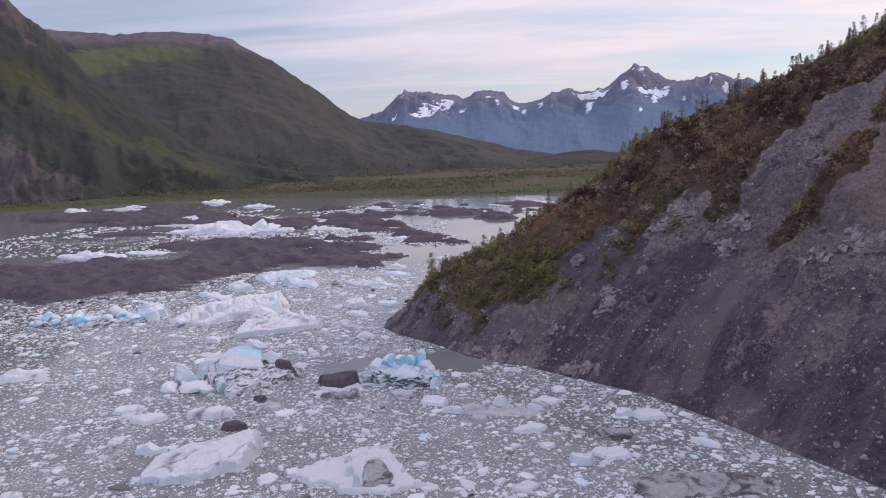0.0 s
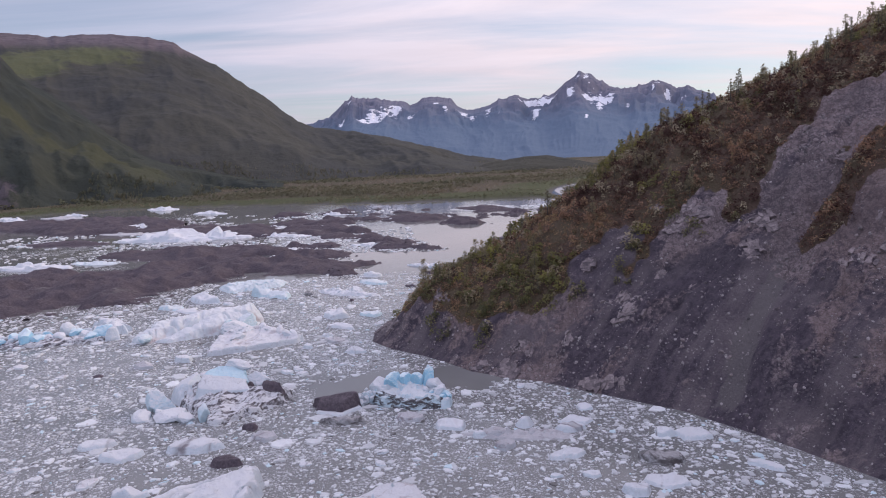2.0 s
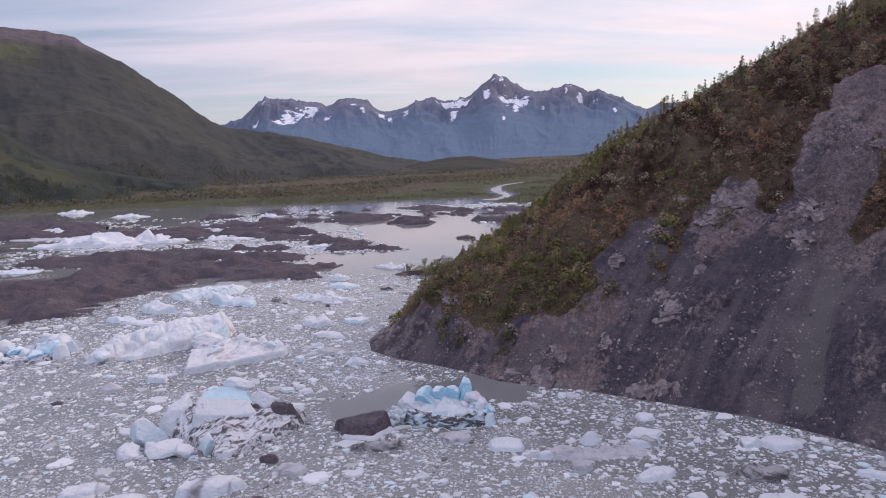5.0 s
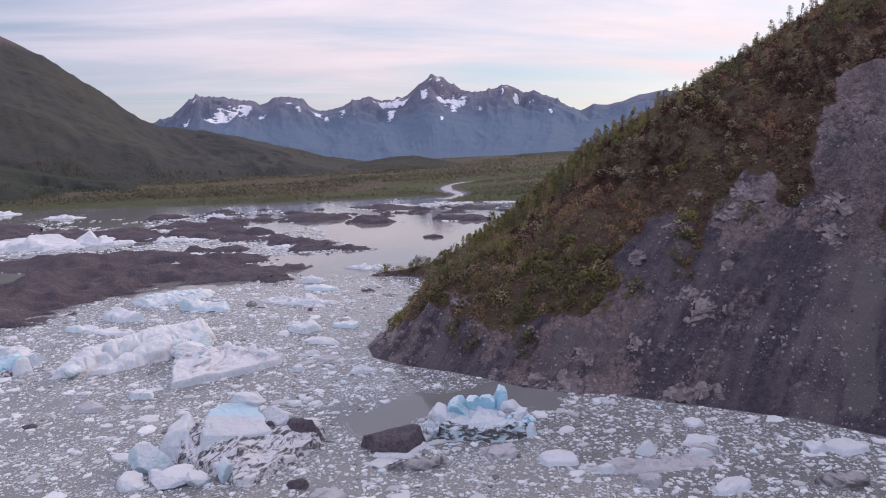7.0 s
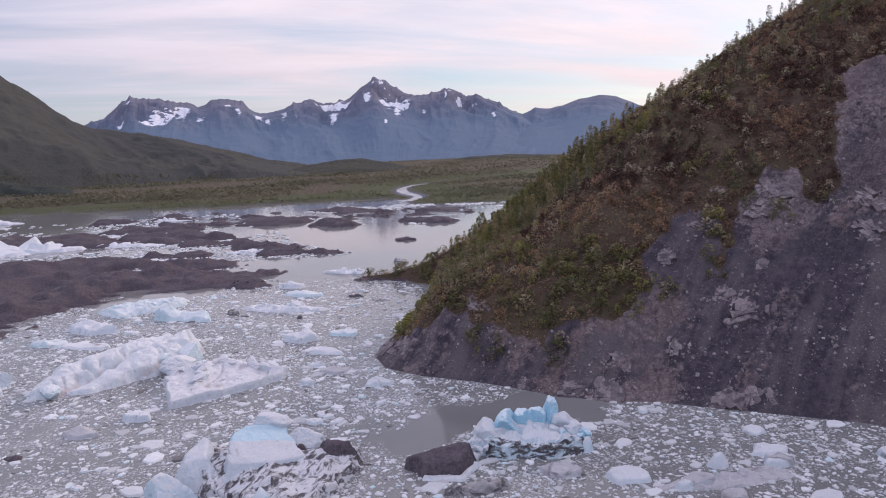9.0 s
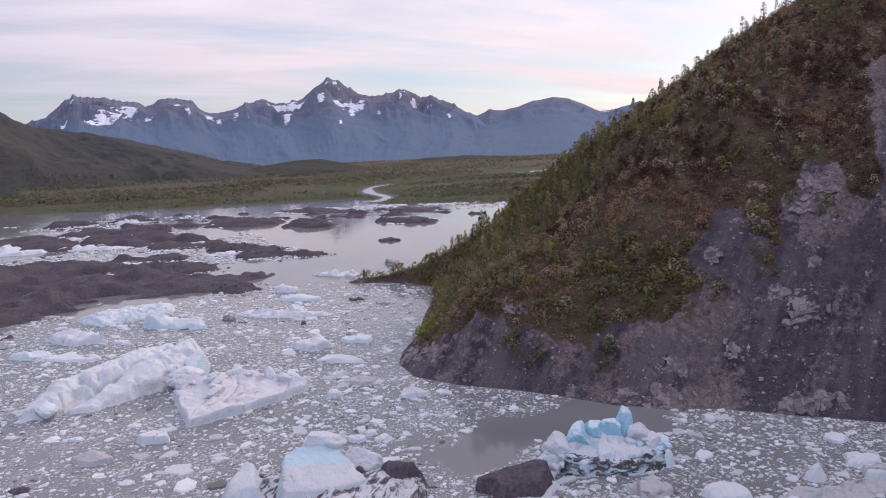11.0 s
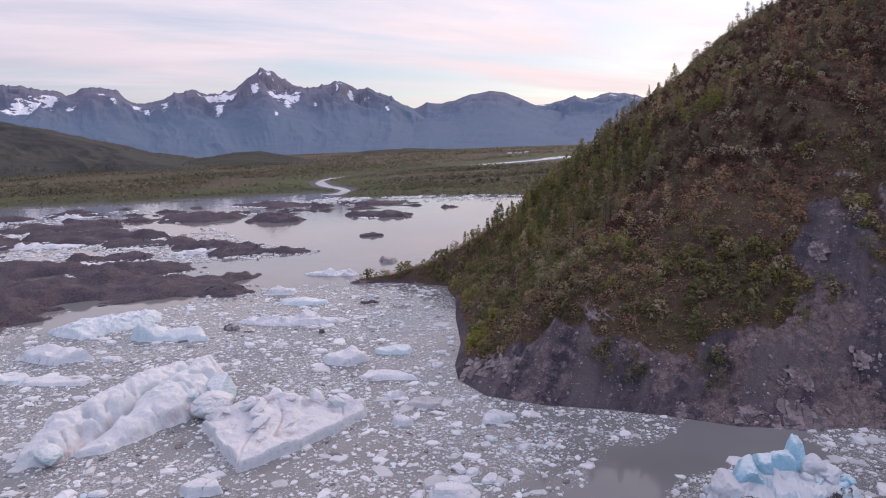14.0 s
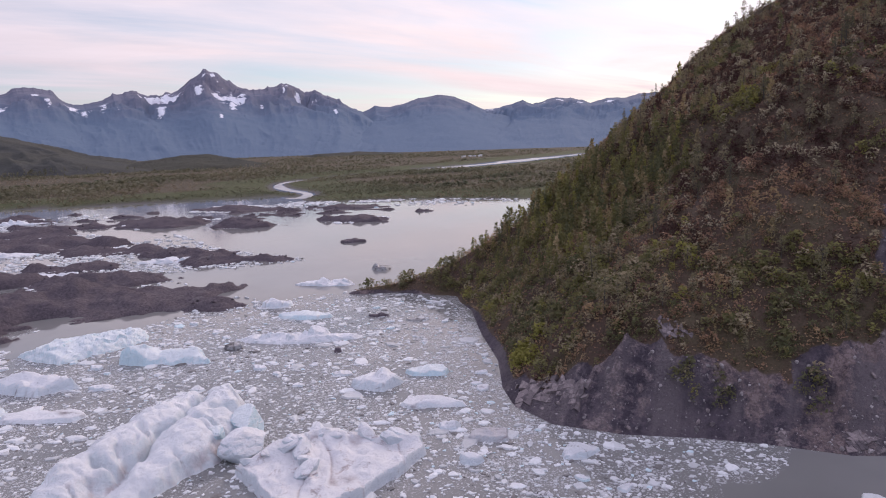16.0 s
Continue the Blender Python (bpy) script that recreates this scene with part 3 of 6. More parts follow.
def plain_height(X, Y):
    d = -signed(X, Y, LAKE) + 12
    d = d + 9 * fbm(X / 60, Y / 60, 4, 101) * smooth(np.abs(d), 0, 30)
    river = to_line(X, Y, RIVER) - 6 - 4 * vnoise(X / 70, Y / 70, 5)
    bank = np.minimum(np.minimum(d, river), to_line(X, Y, RIVER[10:]) - 34)
    z = np.clip(bank * 0.09, -4, 2.4) + np.where(bank > 0, 1.0, 0) * (0.7 * fbm(X / 90, Y / 90, 4, 111) + 0.4) * smooth(bank, 5, 60)
    far = np.hypot(X + 40, Y - 60)
    z = z + smooth(far, 1500, 3500) * 3
    gravel = smooth(bank, 9, 2) * smooth(far, 3000, 700)
    return z, gravel, bank


az = np.radians(np.concatenate([np.arange(-180, -44, 4.0), np.arange(-44, 66, 0.33), np.arange(66, 180.1, 4.0)]))
rr = np.concatenate([[0.5], np.geomspace(60, 4950, 165)])
A, R = np.meshgrid(az, rr)
PX, PY = -40 + R * np.sin(A), 60 + R * np.cos(A)
PZ, PG, PB = plain_height(PX, PY)
ground = new("ground", grid("ground", PX, PY, PZ, PLAIN, None, {"gravel": PG, "shore": smooth(PB, 110, 20)}))
tagged(ground, "flat valley floor of grass, brush and gravel", "ground", kind="structure")


def river_mesh(name, line, wide, material):
    """A flat ribbon of water along a line, swelling and narrowing."""
    P = np.array(line, float)
    ln_ = np.concatenate([[0], np.cumsum(np.hypot(*np.diff(P, axis=0).T))])
    q = np.linspace(0, ln_[-1], int(ln_[-1] / 6))
    x_, y_ = np.interp(q, ln_, P[:, 0]), np.interp(q, ln_, P[:, 1])
    k = np.ones(9) / 9
    x_, y_ = np.convolve(np.pad(x_, 4, "edge"), k, "valid"), np.convolve(np.pad(y_, 4, "edge"), k, "valid")
    tx, ty = np.gradient(x_), np.gradient(y_)
    t_ = np.hypot(tx, ty)
    half = wide * (0.75 + 0.35 * vnoise(q / 55, q * 0, 151)) * (1 + 0.9 * np.exp(-q / 60) + 3.2 * smooth(q, 450, 560))
    u = np.linspace(-1, 1, 5)[:, None]
    X, Y = x_ + u * half * -ty / t_, y_ + u * half * tx / t_
    return grid(name, X, Y, np.full(X.shape, 0.06), material)


tagged(new("river", river_mesh("river", RIVER, 6.0, RIVER_WATER)), "silty braided river, painted pale with sky gleam, winding into the lake", "river", kind="structure")


def slush_mask(X, Y):
    """Where bits of ice crowd the bay: less in the open lane beside the headland."""
    lane = to_line(X, Y, [(-27, 153), (-15, 160), (-3, 159), (4, 157)])
    lane = smooth(lane + 2.5 * fbm(X / 5, Y / 5, 3, 131), 4.0, 6.5)
    behind = to_line(X, Y, [(-74, 291), (-66, 297), (-55, 296)])
    behind = smooth(behind + 3 * fbm(X / 7, Y / 7, 3, 135), 6.0, 10.0)
    return lane * behind


def slush_field(X, Y):
    pack = smooth(292 - 0.16 * X + 8 * fbm(X / 25, Y / 25, 3, 500) - Y, -4, 10)
    pans = np.zeros(X.shape)
    for cx, cy, rx, ry in ((-62, 378, 38, 14), (-45, 428, 34, 12), (-100, 445, 60, 18), (-190, 420, 100, 40), (-180, 360, 70, 20), (-250, 640, 120, 40), (-110, 520, 60, 20), (-160, 545, 110, 24), (-20, 520, 60, 16), (70, 540, 60, 14), (30, 470, 40, 8), (110, 480, 40, 8)):
        pans = np.maximum(pans, 1.15 - np.hypot((X - cx) / rx, (Y - cy + 0.3 * (X - cx)) / ry) + 0.35 * fbm(X / 14, Y / 14, 3, 505))
    return np.maximum(pack * slush_mask(X, Y) * (0.45 + 0.55 * smooth(X + 0.25 * Y, -80, 20)), np.clip(pans, 0, 0.62))


wx = np.concatenate([np.linspace(-5000, -310, 14), np.arange(-300, 130, 3.0), np.linspace(135, 5000, 14)])
wy = np.concatenate([np.linspace(-5000, 30, 12), np.arange(33, 600, 3.0), np.linspace(610, 5000, 14)])
WX, WY = np.meshgrid(wx, wy)
water = new("water", grid("water", WX, WY, np.zeros_like(WX), WATER, None, {"slush": slush_field(WX, WY)}))
tagged(water, "grey silty glacier lake with fine floating slush", "lake", kind="structure")


# ---------------------------------------------------------------- mountains
CENTRE = (-45.0, 55.0)
SLOPES = {}


def mountain(name, material, skyline, ridge_r, foot_r, back_r, relief, cell, label, category, step=0.1, seed=0, rows=70, bow=0.8, sharp=0.0, patches=(), cliffs=()):
    """A mountain whose crest follows bearings (degrees) and heights (m), with spurs and gullies on its face."""
    b0, b1 = skyline[0][0], skyline[-1][0]
    bear = np.arange(b0, b1 + step / 2, step)
    top = np.interp(bear, [p[0] for p in skyline], [p[1] for p in skyline])
    top = top + sharp * (ridged(bear / 0.9, bear * 0 + seed, 5, 200 + seed) - 0.5)
    u = np.concatenate([np.linspace(0, 1, rows), 1 + np.linspace(0.1, 1, 10)])
    B, U = np.meshgrid(np.radians(bear), u)
    w_ = np.exp(-(np.arange(-30, 31) / 12.0) ** 2)
    soft_top = np.convolve(np.pad(top, 30, "edge"), w_ / w_.sum(), "valid")
    keen = np.where(U <= 1, smooth(U, 0.55, 0.98), 1.0)
    T = soft_top * (1 - keen) + top * keen
    Rr = np.where(U <= 1, foot_r + (ridge_r - foot_r) * U, ridge_r + (back_r - ridge_r) * (U - 1))
    X, Y = CENTRE[0] + Rr * np.sin(B), CENTRE[1] + Rr * np.cos(B)
    prof = np.where(U <= 1, np.abs(U) ** bow, np.clip(1 - (U - 1) * 1.1, 0, 1))
    arc = np.degrees(B) * ridge_r * 0.01745
    skew = arc + 0.25 * cell * U + 0.35 * cell * vnoise(arc / cell / 2, U * 3, seed + 3)
    deep_ = U * abs(ridge_r - foot_r) / cell
    spur = ridged(skew / cell, (U * 1.3 if bow <= 1 else deep_ * 0.36 + 0.3 * vnoise(arc / cell * 1.3, deep_, seed + 7)) + seed, 5, 210 + seed)
    fade = np.clip(U * 6, 0, 1) * np.clip((1 - U) * 5, 0, 1)
    fade = fade * (0.10 + 0.90 * smooth(U, 0.42, 0.85)) if bow > 1 else fade
    Z = T * prof + relief * fade * (spur * 0.6 + 0.3 * fbm(X / cell * 3, Y / cell * 3, 4, 230 + seed)) - 6 * (1 - np.clip(U * 8, 0, 1))
    Z = np.where(U <= 1, np.minimum(Z, T * (0.02 + 0.98 * U ** (bow * 0.55)) + 2), Z)
    hollow = 0.5 - 0.32 * spur * np.clip(fade + 0.4, 0, 1) + 0.25 * fbm(X / 170, Y / 170, 3, 240 + seed)
    patch = np.zeros(B.shape)
    for pb, pu, wb, wu in patches:
        patch = np.maximum(patch, np.exp(-((np.degrees(B) - pb) / wb) ** 2 - ((U - pu) / wu) ** 2))
    cliff = np.zeros(B.shape)
    for pb, pu, wb, wu in cliffs:
        cliff = np.maximum(cliff, np.exp(-((np.degrees(B) - pb) / wb) ** 2 - ((U - pu) / wu) ** 2))
    Z = Z + cliff * np.where(U < 1, 14 * (ridged(arc / 34, U * 9, 4, 260 + seed) - 0.4) + 10, 0) * np.clip(U * 20, 0, 1)
    SLOPES[name] = (X, Y, Z, U, np.degrees(B))
    ob = new(name, grid(name, X, Y, Z, material, None, {"hollow": hollow, "patch": patch, "cliff": cliff}))
    return tagged(ob, label, category, kind="structure")


RANGE_LINE = [(-9.0, 170), (-5.35, 256), (-4.04, 287), (-2.81, 379), (-2.03, 403), (-1.0, 396), (0.05, 370), (1.21, 358), (2.39, 341), (3.31, 365), (4.47, 376), (5.49, 362), (6.47, 300),
              (7.31, 292), (8.61, 316), (9.49, 344), (10.81, 364), (11.87, 332), (12.98, 353), (13.87, 371), (14.8, 426), (15.35, 455), (15.9, 484), (16.59, 462), (17.45, 419), (18.32, 382),
              (20.11, 377), (21.69, 406), (23.0, 344), (24.12, 354), (25.22, 316), (26.32, 262), (27.4, 216), (29.5, 120)]
EAST_LINE = [(24.5, 120), (27.35, 225), (28.4, 262), (29.5, 251), (30.7, 272), (31.8, 300), (33.3, 318), (34.4, 310), (35.2, 286), (36.85, 222), (39, 180), (42, 120)]
SOUTH_LINE = [(34.5, 140), (36.85, 222), (38.85, 245), (39.95, 276), (40.8, 250), (42.6, 285), (43.7, 282), (45.2, 244), (46.4, 267), (47.9, 268), (48.9, 288), (52, 300), (58, 240), (66, 200)]
MESA_LINE = [(-44, 380), (-34, 420), (-27.9, 434), (-23.4, 423), (-19.9, 434), (-16.7, 427), (-15.0, 413), (-14.4, 392), (-12.2, 347), (-10.1, 283), (-8.4, 236), (-7.1, 189), (-6.2, 160), (-4.9, 140),
             (-1.7, 122), (1.9, 86), (5.6, 47), (7.4, 26), (10, 10)]
SPUR_LINE = [(-62, 420), (-45, 420), (-36, 400), (-30.1, 346), (-29.6, 336), (-28.9, 313), (-27.7, 289), (-26.3, 251), (-25.3, 210), (-23.5, 179), (-21.3, 136), (-18.6, 80), (-16.4, 52), (-12, 22), (-7, 4)]
mountain("backdrop_range", RANGE, RANGE_LINE, 4450, 2330, 4800, 120, 260, "far jagged haze-blue mountain range with snow patches", "mountain", 0.05, 1, 100, 1.2, 10.0, [(-1.45, 0.555, 0.54, 0.0375), (-0.55, 0.61, 0.743, 0.0562), (0.35, 0.63, 0.81, 0.0625), (1.28, 0.69, 0.608, 0.05), (-3.1, 0.65, 0.405, 0.025), (2.42, 0.585, 0.338, 0.025), (4.5, 0.67, 0.405, 0.0312), (5.3, 0.615, 0.338, 0.0375), (6.7, 0.67, 0.54, 0.0625), (7.4, 0.61, 0.54, 0.0625), (8.7, 0.68, 0.405, 0.075), (12.06, 0.84, 0.675, 0.0625), (13.1, 0.9, 0.743, 0.0625), (12.48, 0.65, 0.297, 0.0375), (15.1, 0.68, 0.405, 0.0312), (16.3, 0.93, 0.216, 0.0625), (15.7, 0.88, 0.162, 0.0625), (16.76, 0.685, 0.54, 0.0562), (17.5, 0.64, 1.01, 0.0625), (18.3, 0.65, 0.54, 0.0438), (17.45, 0.55, 0.297, 0.0375), (22.4, 0.84, 0.25, 0.03), (21.4, 0.8, 0.12, 0.05), (25.08, 0.56, 0.25, 0.022), (16.5, 0.42, 0.162, 0.025), (-2.4, 0.8, 0.203, 0.075), (9.6, 0.6, 0.203, 0.025), (19.6, 0.6, 0.203, 0.025), (20.6, 0.7, 0.27, 0.025)])
mountain("backdrop_range_east", RANGE, EAST_LINE, 4500, 2380, 4750, 45, 330, "far rounded haze-blue mountain with wooded flanks", "mountain", 0.08, 2, 60, 1.1, 2.0)
mountain("backdrop_range_south", RANGE, SOUTH_LINE, 4600, 2400, 4800, 90, 260, "far haze-blue mountains streaked with snow", "mountain", 0.06, 3, 70, 1.2, 4.0, [(37.4, 0.9, 0.7, 0.04), (42.7, 0.80, 0.5, 0.05), (44.2, 0.76, 0.4, 0.04), (41.6, 0.86, 0.2, 0.05), (46.4, 0.8, 0.5, 0.04)])
mountain("mountain_mesa", MESA, MESA_LINE, 2340, 1250, 2900, 30, 400, "flat-topped mountain with green flanks and bare crown", "mountain", 0.12, 4, 110, 0.95, 2.0, [(-21.5, 0.72, 5.0, 0.09), (-25, 0.64, 3.5, 0.10)])
mountain("mountain_spur", SPUR, SPUR_LINE, 1430, 880, 1800, 34, 230, "dark steep mountain spur with green gullies", "mountain", 0.15, 5, 90, 1.0, 2.0, [(-29, 0.50, 2.2, 0.10), (-26, 0.44, 2.2, 0.10), (-23, 0.40, 2.2, 0.12), (-20, 0.36, 2.2, 0.16), (-17, 0.3, 2.2, 0.2)], [(-31, 0.10, 3.0, 0.10), (-27.5, 0.07, 2.0, 0.07), (-30, 0.80, 1.0, 0.06), (-28.6, 0.7, 0.5, 0.05)])
mountain("hill_knoll", KNOLL, [(7.5, 0), (9.3, 16), (12.4, 26), (14.2, 27), (16.4, 16), (18.3, 4), (19.5, 0)], 1500, 1330, 1700, 3, 90, "low wooded knoll on the valley floor", "hill", 0.1, 6, 24, 0.8, 0.5)
mountain("hill_knoll_far", KNOLL, [(21.0, 0), (23, 10), (26, 14), (28, 11), (31, 3), (33, 0)], 2200, 2080, 2330, 3, 120, "low dark wooded rise far down the valley", "hill", 0.15, 7, 20, 0.8, 1.0)


# ---------------------------------------------------------------- dark rubble bars in the lake
def bar_mesh(name, ring, height, seed, cell):
    xs_, ys_ = [p[0] for p in ring], [p[1] for p in ring]
    gx, gy = np.arange(min(xs_) - 6, max(xs_) + 6, cell), np.arange(min(ys_) - 6, max(ys_) + 6, cell)
    X, Y = np.meshgrid(gx, gy)
    wide = min(max(xs_) - min(xs_), max(ys_) - min(ys_))
    d = signed(X, Y, ring) + (1.2 + 0.07 * wide) * fbm(X / (5 + 0.2 * wide), Y / (3 + 0.12 * wide), 5, 300 + seed, 0.6)
    lump = 0.62 + 0.5 * fbm(X / 16, Y / 16, 4, 310 + seed) + 0.22 * ridged(X / 8, Y / 8, 3, 320 + seed)
    Z = np.where(d > 0, np.minimum(0.9 * d, height * (1 - np.exp(-d / (height * 1.6)))) * np.clip(lump, 0.18, 1.5), 0.6 * d) + 0.22 * fbm(X / 2.6, Y / 2.6, 4, 330 + seed) * (d > 0.5)
    return grid(name, X, Y, Z, DEBRIS, Z > -0.6)


def oval(cx, cy, length, width, yaw, seed, n=18):
    c, s = math.cos(radians(yaw)), math.sin(radians(yaw))
    ring = []
    r = random.Random(seed)
    ph = [r.uniform(0, 6.28) for _ in range(3)]
    for i in range(n):
        a = 2 * math.pi * i / n
        k = 1 + 0.16 * math.sin(2 * a + ph[0]) + 0.12 * math.sin(3 * a + ph[1]) + 0.08 * math.sin(5 * a + ph[2])
        u, v = length / 2 * math.cos(a) * k, width / 2 * math.sin(a) * k
        ring.append((cx + c * u - s * v, cy + s * u + c * v))
    return ring


MAIN_BAR = [(-300, 262), (-166, 257), (-141, 248), (-110, 259), (-95, 275), (-85, 292), (-68, 306), (-45, 306), (-24, 297), (-22, 318), (-36, 332), (-55, 345), (-78, 343), (-112, 338), (-160, 340), (-214, 332), (-320, 325)]
bar = new("rubble_bar", bar_mesh("rubble_bar", MAIN_BAR, 5.0, 1, 1.0))
tagged(bar, "long dark bar of rubble-covered ice along the bay", "rubble bar", "rubble bars in the lake")
BARS = [(-32.9, 301, 18.8, 8, -40, 1.8), (5.8, 359.6, 15.8, 9, -43, 3.2), (-11.4, 369, 22.1, 10, -43, 3), (-14.5, 389, 33.4, 13, -43, 3.6), (-36.8, 424, 39, 13, -44, 2.4), (-55.7, 462, 58, 28, -44, 4.5),
        (-51.1, 389, 26.6, 13, -42, 3), (-48.4, 356, 33, 18, -41, 3.6), (-24.7, 529, 20.7, 12, -47, 3.6), (3.8, 511, 43.2, 20, -47, 3.2), (36.6, 471, 28.1, 16, -47, 4), (87.7, 453, 32.8, 16, -48, 3.4),
        (-56.2, 598, 24, 12, -48, 3), (-55, 553, 17.9, 10, -47, 2.4), (63.6, 566, 48.3, 20, -50, 2), (-76.5, 349, 10, 6, -41, 2), (-111.6, 478, 62.5, 24, -38, 3.4),
        (-112, 380, 82, 34, -26, 4.0), (-84.7, 401, 21.1, 11, -36, 3), (-94.5, 597, 31.8, 15, -42, 3), (-54.6, 615, 23.3, 12, -44, 3.4), (-273, 596, 190, 70, -26, 4.6), (-214, 464, 46, 16, -23, 2.4),
        (-131, 508, 82, 26, -26, 3.2), (-65, 517, 54, 22, -27, 3.2), (10, 524, 37, 18, -40, 3.4), (-34, 535, 26, 13, -29, 3.4), (120, 520, 40, 14, -45, 2)]
BARS = [(cx, cy, 1.12 * ln, 1.5 * wd, yaw, h) for cx, cy, ln, wd, yaw, h in BARS]
ir = random.Random(23)
for _ in range(34):
    u_ = ir.random()
    BARS.append((-70 + 210 * u_ + ir.uniform(-12, 12), 610 - 130 * u_ + ir.uniform(-45, 40), ir.uniform(7, 20), ir.uniform(5, 11), ir.uniform(-55, -35), ir.uniform(1.2, 2.6)))
for i, (cx, cy, ln, wd, yaw, h) in enumerate(BARS):
    ob = new("rubble_bar", bar_mesh("rubble_bar", oval(cx, cy, ln, wd, yaw, 50 + i), h, 10 + i, 0.7 if ln < 40 else 1.4))
    tagged(ob, "low dark rubble-covered ice island in the lake" if ln < 60 else "broad dark rubble-covered ice bar in the lake", "rubble bar", "rubble bars in the lake")


# ---------------------------------------------------------------- icebergs
def berg_mesh(name, length, width, height, seed, material, blocks=9, lumpy=0.12, cell=None, tilt=0.35, shelf=0.18):
    """One piece of broken ice: tilted blocks on an uneven foot, in its own frame, the waterline at z = 0."""
    r = np.random.default_rng(1000 + seed)
    cell = cell or max(0.22, length / 64)
    X, Y = np.meshgrid(np.arange(-length * 0.62, length * 0.62, cell), np.arange(-width * 0.66, width * 0.66, cell))
    a = np.arctan2(Y / width, X / length)
    rad = np.hypot(2 * X / length, 2 * Y / width)
    foot = (1 + 0.10 * np.sin(2 * a + r.uniform(0, 6)) + 0.07 * np.sin(3 * a + r.uniform(0, 6)) + 0.10 * fbm(X / length * 5, Y / width * 5, 4, 400 + seed) - rad) * min(length, width) * 0.5
    Z = np.minimum(foot * 1.6, shelf * height * (1 + 0.5 * fbm(X / width * 3, Y / width * 3, 4, 410 + seed)))
    for i in range(blocks):
        cx, cy, h = r.uniform(-0.30, 0.30) * length, r.uniform(-0.26, 0.26) * width, height * r.uniform(0.35, 1.0)
        if i == 0:
            h = height
            cx, cy = cx * 0.35, cy * 0.35
        size = min(length * 0.5, width) * r.uniform(0.22, 0.42)
        turn = r.uniform(0, 3.14)
        qx, qy = (X - cx) * math.cos(turn) + (Y - cy) * math.sin(turn), -(X - cx) * math.sin(turn) + (Y - cy) * math.cos(turn)
        side = np.full(X.shape, 1e9)
        for k in range(6):
            th = k * math.pi / 3 + r.uniform(-0.25, 0.25)
            side = np.minimum(side, size * r.uniform(0.75, 1.15) - (qx * math.cos(th) + qy * math.sin(th)))
        topz = h + (qx * r.normal(0, tilt) + qy * r.normal(0, tilt))
        Z = np.maximum(Z, np.minimum(np.minimum(topz, side * r.uniform(0.7, 2.2)), foot * 1.9))
    Z = Z + lumpy * height * (0.5 * fbm(X / width * 6, Y / width * 6, 4, 420 + seed) + 0.35 * ridged(X / width * 4, Y / width * 4, 3, 430 + seed)) * np.clip(Z / height * 2, 0, 1)
    X = X + 0.25 * cell * fbm(X * 3, Y * 3, 2, 440 + seed)
    return grid(name, X, Y, np.maximum(Z, -1.0), material, Z > -0.4, None, True)


def iceberg(cx, cy, length, width, yaw, height, seed, material, label, name="iceberg", **kw):
    ob = new(name, berg_mesh(name, length, width, height, seed, material, **kw))
    ob.matrix_world = pose(cx, cy, 0, 0, 0, yaw)
    return tagged(ob, label, "iceberg" if name == "iceberg" else "ice floe", "icebergs in the bay" if name == "iceberg" else "floes in the bay")


